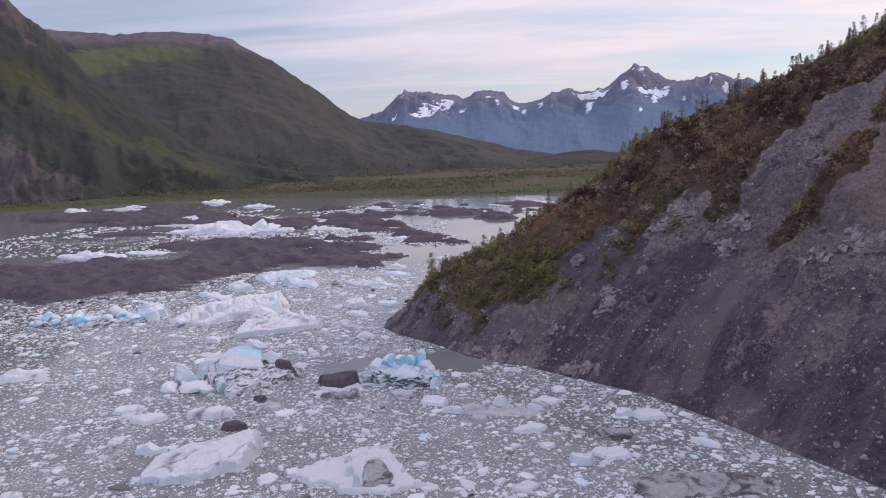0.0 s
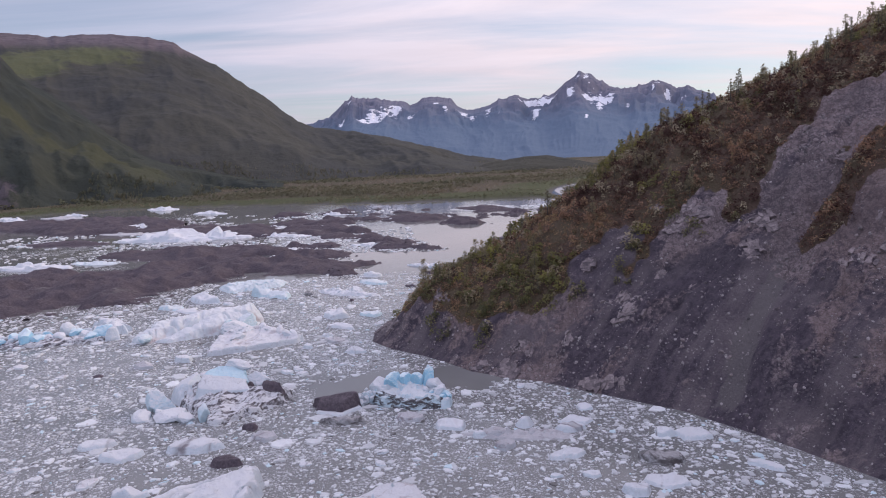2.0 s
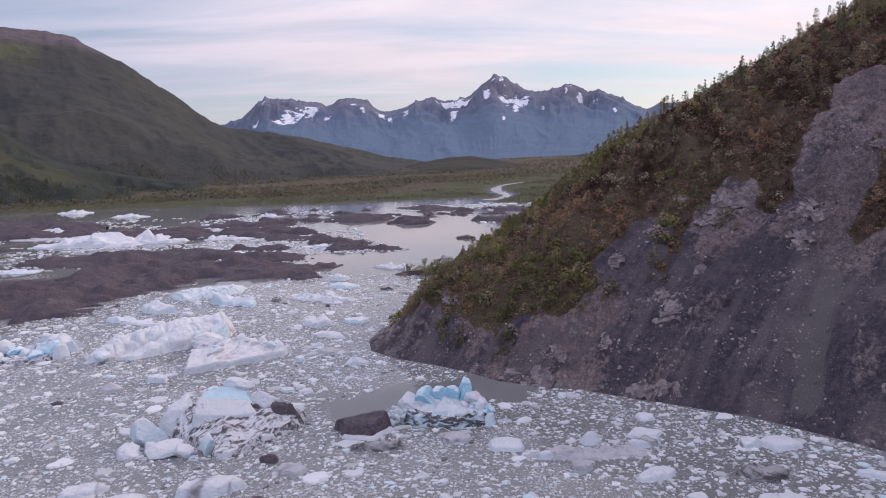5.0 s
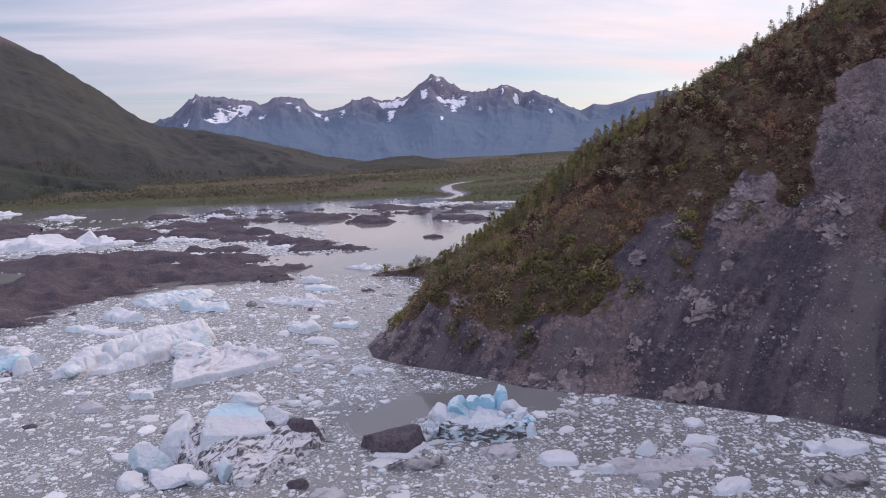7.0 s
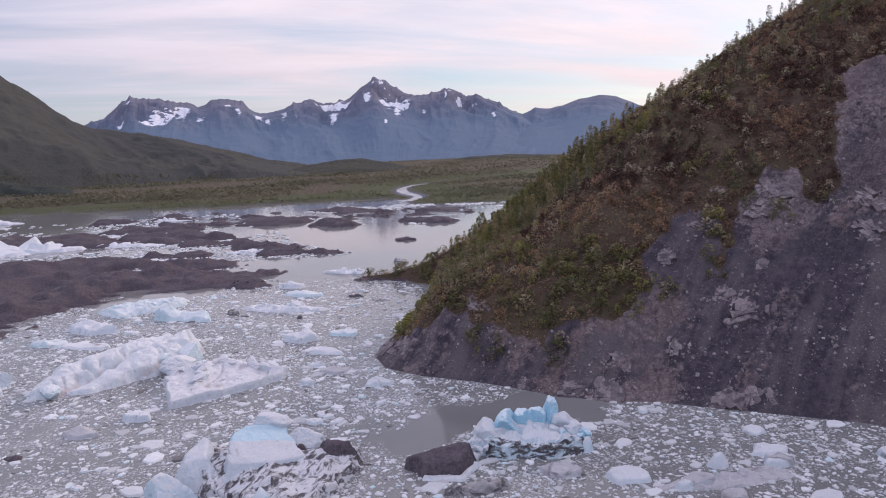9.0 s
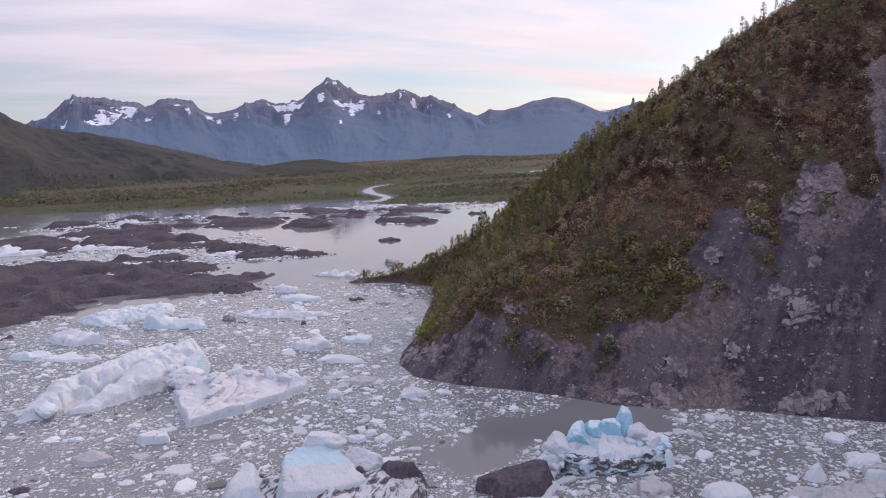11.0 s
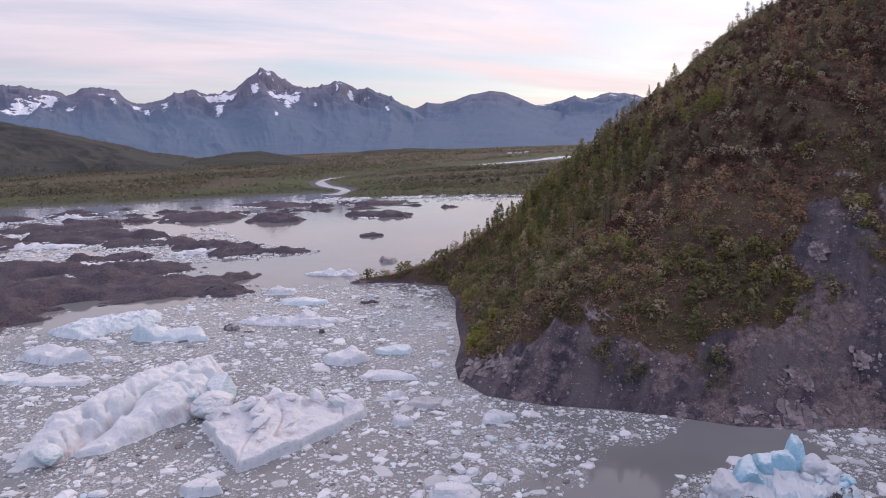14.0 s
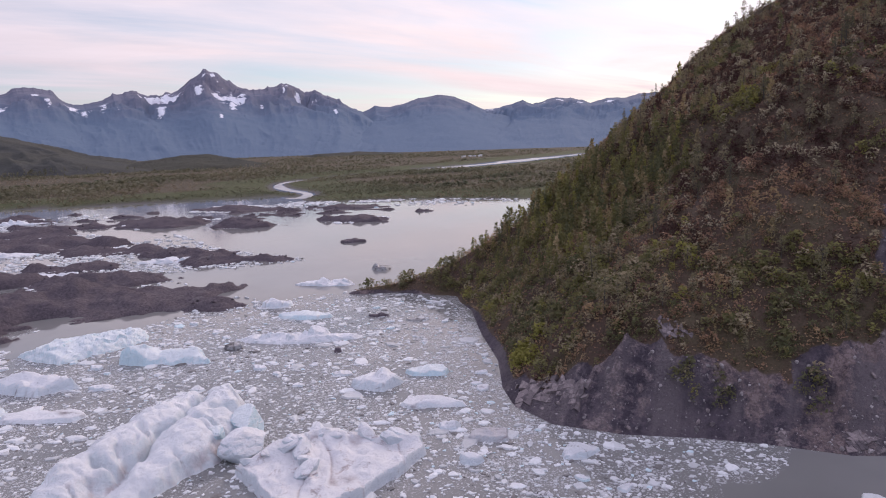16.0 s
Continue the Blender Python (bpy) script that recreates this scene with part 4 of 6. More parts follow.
def ring_ice(name, ring, edge, crests, seed, material, cell=0.28, flute=0.0, axis=0.0, rough=0.3, wall=2.6, crack=0.0, ragged=0.7):
    """A berg on a known outline: a plate of some height with crests (x, y, height) that fall away on both sides."""
    cx, cy = sum(p[0] for p in ring) / len(ring), sum(p[1] for p in ring) / len(ring)
    gx, gy = np.arange(min(p[0] for p in ring) - 2, max(p[0] for p in ring) + 2, cell), np.arange(min(p[1] for p in ring) - 2, max(p[1] for p in ring) + 2, cell)
    X, Y = np.meshgrid(gx, gy)
    d = signed(X, Y, ring) + ragged * fbm(X / 3.0, Y / 3.0, 4, 900 + seed)
    Z = np.full(X.shape, 1.0) * edge * (1 + 0.35 * fbm(X / 5, Y / 5, 4, 910 + seed))
    for slope, *pts in crests:
        for (ax, ay, ah), (bx, by, bh) in zip(pts[:-1], pts[1:]):
            dx, dy = bx - ax, by - ay
            t = np.clip(((X - ax) * dx + (Y - ay) * dy) / (dx * dx + dy * dy + 1e-9), 0, 1)
            off = np.hypot(X - ax - t * dx, Y - ay - t * dy)
            Z = np.maximum(Z, ah + (bh - ah) * t - slope * off * (1 + 0.25 * fbm(X / 4, Y / 4, 3, 920 + seed)))
    ca, sa = math.cos(radians(axis)), math.sin(radians(axis))
    run, across = X * ca + Y * sa, -X * sa + Y * ca
    wave = np.abs(np.sin(across * 1.25 + 1.1 * fbm(run / 9, across / 7, 3, 930 + seed) + run * 0.05))
    Z = Z + flute * (0.9 - 1.6 * (1 - wave) ** 3 + 0.4 * fbm(run / 5, across / 2, 3, 935 + seed)) * np.clip(Z / 3, 0.1, 1)
    seam = vnoise(across / 2.4 + 0.3 * vnoise(run / 5, across / 5, seed), run / 13, 950 + seed)
    Z = Z - crack * np.exp(-(seam / 0.12) ** 2) * np.clip(Z / 2.5, 0, 1)
    lev, mid_ = worley(X / 1.7 + 0.4 * fbm(X / 2, Y / 2, 2, seed), Y / 1.7, seed)
    Z = Z + rough * ((lev - 0.5) * 1.6 + 0.7 * fbm(X / 1.6, Y / 1.6, 4, 940 + seed)) * np.clip(Z / 2, 0.2, 1)
    Z = np.where(d > 0, np.minimum(Z, 0.15 + d * wall), 0.8 * d)
    # seam marks cracks and flute troughs for grit and painted crease shade
    me = grid(name, X - cx, Y - cy, np.maximum(Z, -1.0), material, Z > -0.5, {"seam": np.maximum(np.exp(-(seam / 0.06) ** 2) * (crack > 0), (flute > 0) * 0.8 * (1 - wave) ** 5 * smooth(vnoise(run / 7, across / 3, 955 + seed), -0.2, 0.3))}, rough > 0.2)
    return me, (cx, cy)


def plate_mesh(name, length, width, height, seed, material, humps=2):
    """A broken plate of ice: an angular outline, steep low sides, a tilted top with a hump or two."""
    q = random.Random(4000 + seed)
    n = q.randint(6, 9)
    ring = []
    for k in range(n):
        a = 2 * math.pi * (k + q.uniform(-0.38, 0.38)) / n
        m = q.uniform(0.62, 1.08)
        ring.append((length / 2 * m * math.cos(a), width / 2 * m * math.sin(a)))
    crests = []
    for _ in range(humps):
        a, m = q.uniform(0, 6.28), q.uniform(0.1, 0.45)
        hx_, hy_ = length / 2 * m * math.cos(a), width / 2 * m * math.sin(a)
        b = q.uniform(0, 6.28)
        crests.append((q.uniform(0.25, 0.9), (hx_, hy_, height * q.uniform(0.7, 1.0)), (hx_ + 0.22 * length * math.cos(b), hy_ + 0.22 * width * math.sin(b), height * q.uniform(0.45, 0.9))))
    me, _ = ring_ice(name, ring, height * q.uniform(0.35, 0.6), crests, seed, material, cell=max(0.14, length / 34), rough=0.05 * height + 0.02, wall=q.uniform(1.8, 4.0), crack=0.18 * height, axis=q.uniform(0, 180), ragged=0.035 * min(length, width) + 0.06)
    return me


def chunk_mesh(name, sx, sy, sz, seed, material, fine=4):
    """A broken, worn block of ice: a ball cut by tilted planes, with a melted, uneven skin."""
    r = np.random.default_rng(5000 + seed)
    bm = bmesh.new()
    bmesh.ops.create_icosphere(bm, subdivisions=fine, radius=1.0)
    way = r.normal(size=(11, 3))
    way /= np.linalg.norm(way, axis=1, keepdims=True)
    off = r.uniform(0.5, 0.9, 11)
    for v in bm.verts:
        n_ = np.array(v.co)
        dots = way @ n_
        lim = np.where(dots > 0.05, off / np.maximum(dots, 0.05), 9.0)
        k = float((np.sum(np.clip(lim, 0.3, 4.0) ** -90.0) + 1.0) ** (-1 / 90.0))
        k *= 1 + 0.07 * noise.noise(v.co * 2.4 + Vector((seed, 0, 0))) + 0.05 * noise.noise(v.co * 6.0 + Vector((0, seed, 0)))
        v.co = Vector((v.co.x * sx * 0.62 * k, v.co.y * sy * 0.62 * k, v.co.z * sz * 0.62 * k))
    me = bpy.data.meshes.new(name)
    bm.to_mesh(me)
    bm.free()
    me.materials.append(material)
    return me


def cluster_mesh(name, size, seed, material):
    """A jointed outcrop: close-set angular blocks, nearly flush with the slope, a worn outline round them."""
    r = random.Random(seed)
    bm = bmesh.new()
    cell = max(0.42, size * 0.155)
    k = int(size / cell) + 1
    lean, slant = r.gauss(0, 0.12), r.uniform(-0.35, 0.35)

    def knot(i, j):
        q = random.Random(seed * 7919 + i * 131 + j * 17)
        return Vector(((i + slant * j + q.uniform(-0.47, 0.47)) * cell, (j * 1.25 + q.uniform(-0.52, 0.52)) * cell, 0))

    ph = [r.uniform(0, 6.28) for _ in range(3)]
    for i in range(-k, k):
        for j in range(-k, k):
            ring = [knot(i, j), knot(i + 1, j), knot(i + 1, j + 1), knot(i, j + 1)]
            mid = sum(ring, Vector()) / 4
            th = math.atan2(mid.y, mid.x)
            edge = size * 0.62 * (1 + 0.28 * math.sin(2 * th + ph[0]) + 0.18 * math.sin(3 * th + ph[1]) + 0.12 * math.sin(5 * th + ph[2]))
            near = mid.length / edge
            if near > 1 or r.random() < 0.06 + 0.25 * near ** 3:
                continue
            h = size * (0.055 * (1 - near ** 2) + r.uniform(-0.009, 0.012)) + 0.5 * lean * mid.x
            tx, ty = r.gauss(0, 0.045), r.gauss(0, 0.045)
            low = [bm.verts.new((p.x, p.y, -0.25 * size)) for p in ring]
            rim = [bm.verts.new(mid.lerp(p, 0.995) + Vector((0, 0, h - 0.05 * cell + tx * (p.x - mid.x) + ty * (p.y - mid.y)))) for p in ring]
            top = [bm.verts.new(mid.lerp(p, r.uniform(0.92, 0.99)) + Vector((0, 0, h + r.uniform(-0.03, 0.06) * cell + tx * (p.x - mid.x) + ty * (p.y - mid.y)))) for p in ring]
            bm.faces.new(top)
            for q in range(4):
                bm.faces.new((low[q], low[(q + 1) % 4], rim[(q + 1) % 4], rim[q]))
                bm.faces.new((rim[q], rim[(q + 1) % 4], top[(q + 1) % 4], top[q]))
    me = bpy.data.meshes.new(name)
    bm.to_mesh(me)
    bm.free()
    me.materials.append(material)
    return me


def shaped_berg(ring, edge, crests, seed, material, label, name="iceberg", **kw):
    me, (cx, cy) = ring_ice(name, ring, edge, crests, seed, material, **kw)
    ob = new(name, me)
    ob.location = (cx, cy, 0)
    return tagged(ob, label, "iceberg", "icebergs in the bay")


def berg_part(name, parent, label, ring, edge, crests, seed, material, lift=0.0, **kw):
    me, (cx, cy) = ring_ice(name, ring, edge, crests, seed, material, **kw)
    ob = part(name, me, parent, label)
    ob.location = (cx - parent.location.x, cy - parent.location.y, lift)
    return ob


# the big grit-streaked berg with its smooth blue face and fallen blocks
A_RING = [(-57, 155), (-53.4, 150), (-50.6, 147), (-47, 140.2), (-43.3, 140), (-37.8, 145), (-32.7, 149.6), (-33.5, 154), (-38, 158), (-44, 162), (-52, 162), (-57, 159)]
berg = shaped_berg(A_RING, 1.1, [(0.34, (-55, 157, 3.6), (-51, 155, 3.4), (-45, 152, 3.0), (-39, 151, 3.2), (-34.5, 151, 2.6)), (0.3, (-46, 150.5, 3.3), (-45, 143, 1.7))], 1, ICE_DIRTY,
                   "large grit-streaked iceberg with a smooth blue crest", rough=0.24, cell=0.22)


def loft_part(name, parent, label, rows, material, seed, n=10):
    """A smooth ice sheet through rows of points, with its ends drawn down into the berg."""
    P = np.array([[(r[0][0] - 1.0, r[0][1] + 0.5, 1.0)] + r + [(r[-1][0] + 1.0, r[-1][1] + 0.5, 1.0)] for r in rows], float)
    u, v = np.linspace(0, P.shape[0] - 1, (P.shape[0] - 1) * n + 1), np.linspace(0, P.shape[1] - 1, (P.shape[1] - 1) * n + 1)
    iu, iv = np.minimum(u.astype(int), P.shape[0] - 2), np.minimum(v.astype(int), P.shape[1] - 2)
    fu, fv = (u - iu)[:, None, None], (v - iv)[None, :, None]
    G = (P[iu][:, iv] * (1 - fu) + P[iu + 1][:, iv] * fu) * (1 - fv) + (P[iu][:, iv + 1] * (1 - fu) + P[iu + 1][:, iv + 1] * fu) * fv
    G[..., 2] += 0.16 * fbm(G[..., 0] / 1.7, G[..., 1] / 1.7, 4, seed)
    G[..., 0] += 0.30 * fbm(G[..., 1] / 1.2, G[..., 2] / 1.2, 3, seed + 5)
    ob = part(name, grid(name, G[..., 0] - parent.location.x, G[..., 1] - parent.location.y, G[..., 2], material), parent, label)
    return ob


FACE_LOW = [(-50.9, 150.3, 3.8), (-47.5, 150.0, 3.2), (-44.4, 150.0, 3.2), (-41.3, 150.4, 3.0)]
FACE_TOP = [(-50.2, 153.0, 5.6), (-47.2, 152.8, 5.3), (-44.5, 152.7, 4.8), (-41.8, 152.6, 4.0)]
BLUE_TOP = [(-48.9, 156.0, 5.9), (-46.8, 156.1, 6.1), (-44.6, 156.0, 5.9), (-42.6, 155.8, 5.2)]
loft_part("ice_face", berg, "smooth white tilted ice face", [[(x_, y_ - 0.9, 0.8) for x_, y_, z_ in FACE_LOW], FACE_LOW, FACE_TOP], ICE_WHITE, 2)
loft_part("crest", berg, "smooth flat blue ice crest", [FACE_TOP, BLUE_TOP, [(x_, y_ + 2.6, 1.5) for x_, y_, z_ in BLUE_TOP]], ICE_CAP, 25)
for k, (qx, qy, qz, sx, sy, sz) in enumerate(((-44.3, 157.2, 5.7, 5.0, 3.0, 2.2), (-39.9, 155.6, 2.4, 4.4, 3.6, 4.4))):
    ob = part("ice_knob", chunk_mesh("ice_knob", sx, sy, sz, 70 + k, ICE_WHITE), berg, "smooth white ice knob")
    ob.matrix_basis = pose(qx - berg.location.x, qy - berg.location.y, qz, 4, 10, -12)
berg_part("ice_slab", berg, "smooth white leaning ice slab", [(-57, 153.4), (-53, 150.4), (-51, 152.4), (-50.6, 159.6), (-53.4, 161.6), (-57, 157.6)], 1.8, [(0.4, (-51.8, 154.6, 4.6), (-52.2, 159.6, 4.8))], 4, ICE_WHITE, rough=0.04, wall=2.0)
berg_part("rubble_cover", berg, "dark rubble strip", [(-42.4, 152.4), (-39.6, 150.4), (-36.6, 149.2), (-33.8, 148.8), (-33.2, 150.2), (-35.4, 152.2), (-38.6, 154), (-41.6, 154.6)], 3.4, [(0.25, (-41, 153.4, 4.1), (-36, 151, 3.7))], 5, RUBBLE, 0.2, rough=0.16, wall=2.6)
berg_part("rubble_cover", berg, "thin dark rubble below the face", [(-51.4, 149.6), (-47.6, 148.4), (-44.4, 148.6), (-46, 150.2), (-50.6, 151.2)], 3.3, [], 6, RUBBLE, 0.35, rough=0.10, wall=2.0)
for k, (qx, qy, qz, sx, sy, sz, m, text) in enumerate(((-58, 150.0, 1.0, 5.4, 4.2, 5.0, ICE_DEEP, "white fallen block with a blue foot"), (-54.6, 144.6, 0.4, 6.4, 4.0, 2.4, ICE_WHITE, "white fallen block"), (-51.6, 143.2, 0.5, 3.8, 3.0, 2.4, ICE_WHITE, "white fallen block"),
                                                      (-60, 145.8, 0.3, 3.8, 3.0, 2.2, ICE_WHITE, "white fallen block"), (-47.6, 142.8, 1.2, 2.6, 2.2, 3.4, ICE_PALE, "pale blue fallen block"), (-57.2, 146.6, 0.3, 2.2, 1.8, 1.8, ICE_WHITE, "small white fallen block"))):
    ob = part("fallen_block", chunk_mesh("fallen_block", sx, sy, sz, 80 + k, m), berg, text)
    ob.matrix_basis = pose(qx - berg.location.x, qy - berg.location.y, qz, 12 * math.sin(k * 2.0), 14 * math.cos(k * 3.1), -25 + 40 * k)

C_RING = [(-19, 148), (-16.7, 145.5), (-11.3, 142.4), (-6.6, 140.8), (-2.7, 140.8), (-2, 144), (-6, 149), (-12, 151), (-17, 150.5)]
azure = shaped_berg(C_RING, 1.7, [(0.5, (-16.4, 147.4, 2.8), (-12, 146.8, 3.4), (-7, 145.6, 3.4), (-4, 143.2, 2.4))], 9, ICE_DEEP, "jagged bright blue iceberg with a dark grit foot", rough=0.6, wall=2.8)
cr = random.Random(61)
BLOCKS = [(-6.4, 146.6, 4.2, 2.4, 2.2, 5.0), (-12.6, 147.4, 3.5, 3.6, 3.0, 3.4), (-10.2, 147.2, 3.7, 3.0, 2.6, 3.6), (-15.4, 147.6, 2.9, 3.2, 2.8, 3.0), (-8.2, 146.6, 3.6, 2.6, 2.4, 3.2), (-4.8, 145.0, 3.2, 2.8, 2.4, 3.2), (-3.8, 143.4, 2.2, 2.6, 2.2, 2.4)]
for _ in range(46):
    t_ = cr.random()
    BLOCKS.append((-17.2 + 14.4 * t_ + cr.uniform(-0.6, 0.6), 147.6 - 5.2 * t_ * t_ + cr.uniform(-1.3, 1.8), cr.uniform(1.5, 3.4) * (1 - 0.5 * abs(t_ - 0.5)), cr.uniform(0.8, 1.9), cr.uniform(0.8, 1.6), cr.uniform(0.7, 1.8)))
for _ in range(40):
    BLOCKS.append((cr.uniform(-19.4, -13.5), 146.6 + cr.uniform(-2.2, 2.4), cr.uniform(0.3, 2.0), cr.uniform(0.5, 1.1), cr.uniform(0.5, 1.0), cr.uniform(0.5, 1.0)))
for k, (qx, qy, qz, sx, sy, sz) in enumerate(BLOCKS):
    blue = k in (0, 1, 2, 4) or (7 <= k < 53 and k % 5 == 0)
    ob = part("ice_block", chunk_mesh("ice_block", sx * 1.05, sy * 1.05, sz, 40 + k, ICE_AZURE if blue else ICE_WHITE, 4 if k < 7 else 3), azure, "bright blue ice block" if blue else "white ice block")
    ob.matrix_basis = pose(qx - azure.location.x, qy - azure.location.y, qz - 0.2, 25 * math.sin(k * 2.3), 22 * math.sin(k * 1.7 + 1), 70 * k)
berg_part("grit_foot", azure, "dark grit-covered foot", [(-17.2, 145.0), (-11.5, 141.6), (-6.6, 140.0), (-2.6, 140.2), (-3, 142.0), (-7, 142.4), (-11.6, 144.0), (-16.4, 146.4)], 2.2, [], 37, ICE_BAND, rough=0.3, wall=3.2)
# a pile of blue and white blocks near the rubble bar
pile = shaped_berg([(-129, 214), (-121, 208.4), (-108, 206), (-92, 208.5), (-88, 214), (-104, 217), (-120, 218)], 0.8, [(0.4, (-124, 213, 1.6), (-112, 211, 2.0), (-100, 210, 1.5))], 34, ICE_DIRTY, "scattered pile of bright blue and white ice blocks", rough=0.5)
for k in range(48):
    t_ = cr.random()
    blue = k % 5 in (0, 2)
    s_ = cr.uniform(1.4, 3.4) * (1.3 if k < 6 else 0.9)
    ob = part("ice_block", chunk_mesh("ice_block", s_ * 1.3, s_, s_ * (1.5 if k < 6 else 0.9), 140 + k, ICE_AZURE if blue else ICE_WHITE, 3), pile, "bright blue ice block" if blue else "white ice block")
    ob.matrix_basis = pose(-127 + 38 * t_ - pile.location.x, 212.4 + 2 * t_ + cr.uniform(-4.6, 3.4) - pile.location.y, cr.uniform(0.6, 1.6), 20 * math.sin(k * 2.1), 20 * math.cos(k * 1.3), 50 * k)
slab = shaped_berg([(-27.8, 147), (-27.2, 142.8), (-22.5, 140), (-19, 143.4), (-19.4, 146.6), (-24, 148)], 1.0, [(0.25, (-26, 145, 2.2), (-20.4, 144.4, 3.0))], 10, RUBBLE,
                   "dark rubble-covered ice slab floating in the bay", rough=0.14, wall=4.0)
berg_part("ice_rim", slab, "bare white ice rim", [(-27.3, 142.5), (-22.5, 139.8), (-19.0, 143.1), (-19.6, 144.0), (-22.5, 141), (-26.5, 143.4)], 0.5, [], 11, ICE_WHITE, rough=0.15, ragged=0.2)

def ridge_berg(name, ring, crests, cuts, seed, material, cell=0.22):
    """A melted berg of rounded ridges (half width, then x, y, height) parted by narrow clefts (depth, then x, y)."""
    cx, cy = sum(p[0] for p in ring) / len(ring), sum(p[1] for p in ring) / len(ring)
    X, Y = np.meshgrid(np.arange(min(p[0] for p in ring) - 2, max(p[0] for p in ring) + 2, cell), np.arange(min(p[1] for p in ring) - 2, max(p[1] for p in ring) + 2, cell))
    d = signed(X, Y, ring) + 0.55 * fbm(X / 3.2, Y / 3.2, 4, 900 + seed)
    wx_, wy_ = X + 0.9 * fbm(X / 5, Y / 5, 3, 960 + seed), Y + 0.9 * fbm(X / 5, Y / 5, 3, 961 + seed)
    Z = 0.45 + 0.25 * fbm(X / 4, Y / 4, 4, 910 + seed)
    stain_shade = np.zeros(X.shape)
    for half, flute, *pts in crests:
        far = 0.0
        for (ax, ay, ah), (bx, by, bh) in zip(pts[:-1], pts[1:]):
            dx, dy = bx - ax, by - ay
            ln_ = math.hypot(dx, dy)
            t = np.clip(((wx_ - ax) * dx + (wy_ - ay) * dy) / ln_ ** 2, 0, 1)
            side = ((wx_ - ax) * dy - (wy_ - ay) * dx) / ln_
            off = np.hypot(wx_ - ax - t * dx, wy_ - ay - t * dy)
            h = ah + (bh - ah) * t
            run = far + t * ln_
            # melt flutes run from the crest down the sunny flank
            groove = np.abs(np.sin(1.05 * run + 0.35 * off + 1.2 * vnoise(run / 6, off / 6, 970 + seed)))
            flank = np.clip(off / half, 0, 1)
            body = h * np.sqrt(np.clip(1 - flank ** 1.7, 0, 1)) - flute * (1 - groove) ** 2.5 * np.sin(np.pi * np.clip(flank * 1.1, 0, 1)) * (side > 0)
            # gritty stain low on the flank, with its grey shade painted in too
            stain_shade = np.where(body > Z, smooth(flank, 0.62, 0.95) * (side > 0) + 0.5 * (1 - groove) ** 6 * (side > 0) * smooth(flank, 0.2, 0.5), stain_shade)
            Z = np.maximum(Z, body)
            far += ln_
    for depth, wide, *pts in cuts:
        off = to_line(wx_, wy_, pts)
        Z = Z - np.minimum(depth, np.maximum(Z - 0.3, 0)) * np.exp(-(off / wide) ** 2)
    Z = Z + (0.26 * fbm(X / 2.4, Y / 2.4, 4, 940 + seed) + 0.20 * ridged(X / 2.6, Y / 1.3, 4, 945 + seed)) * np.clip(Z / 2, 0.2, 1)
    Z = np.where(d > 0, np.minimum(Z, 0.15 + d * 2.2), 0.8 * d)
    me = grid(name, X - cx, Y - cy, np.maximum(Z, -1.0), material, Z > -0.5, {"seam": np.clip(0.85 * stain_shade, 0, 1)})
    return me, (cx, cy)


D_RING = [(-82.5, 204.5), (-79, 202.5), (-75.5, 203.4), (-72.5, 202.4), (-66, 205.3), (-60, 208.6), (-55.5, 212), (-51.5, 217), (-50.8, 224), (-53, 229.5), (-60, 229), (-68, 223.5), (-75.5, 216), (-81, 209.5)]
me, (cx, cy) = ridge_berg("iceberg", D_RING, [(5.2, 0.9, (-80, 205.5, 2.0), (-76, 210, 3.9), (-70, 215.5, 4.5), (-64, 220, 4.6), (-58.5, 225, 4.0)), (4.6, 0.7, (-72.2, 203.6, 1.0), (-67.5, 207.8, 2.6), (-62.5, 212, 4.2), (-58, 216.5, 4.7), (-54.4, 222.5, 5.4))],
                          [(2.6, 0.75, (-75, 204), (-69, 209.8), (-64, 214.8), (-59, 219.8), (-55.6, 226)), (1.2, 0.5, (-73, 211), (-70.5, 207.6)), (0.9, 0.4, (-67, 216.5), (-65.4, 212.6)), (1.0, 0.4, (-60.5, 214.6), (-57, 211.4)), (1.0, 0.45, (-57.5, 217), (-53, 216.6))], 12, ICE_FLUTED)
long_berg = new("iceberg", me)
long_berg.location = (cx, cy, 0)
tagged(long_berg, "long fluted white iceberg with a deep cleft", "iceberg", "icebergs in the bay")
for k, (qx, qy, qz, sx, sy, sz, m, text) in enumerate(((-55.4, 208.6, 1.2, 7.0, 4.6, 3.6, ICE_WHITE, "white rounded ice block"), (-53.2, 214.4, 1.6, 5.2, 4.2, 4.4, ICE_PALE, "pale blue ice block"), (-58.6, 212.0, 1.8, 3.2, 2.6, 2.6, ICE_PALE, "pale blue ice block"), (-78.6, 203.6, 0.9, 4.6, 3.2, 2.6, ICE_PALE, "pale blue ice foot"))):
    ob = part("ice_block", chunk_mesh("ice_block", sx, sy, sz, 180 + k, m), long_berg, text)
    ob.matrix_basis = pose(qx - cx, qy - cy, qz, 6, 8, 20 + 25 * k)
E_RING = [(-59.1, 203.5), (-58, 187), (-54.6, 187.2), (-49.6, 188.5), (-44.2, 190.2), (-36.6, 194), (-35.9, 197.6), (-40.5, 200), (-44, 205), (-50.2, 206)]
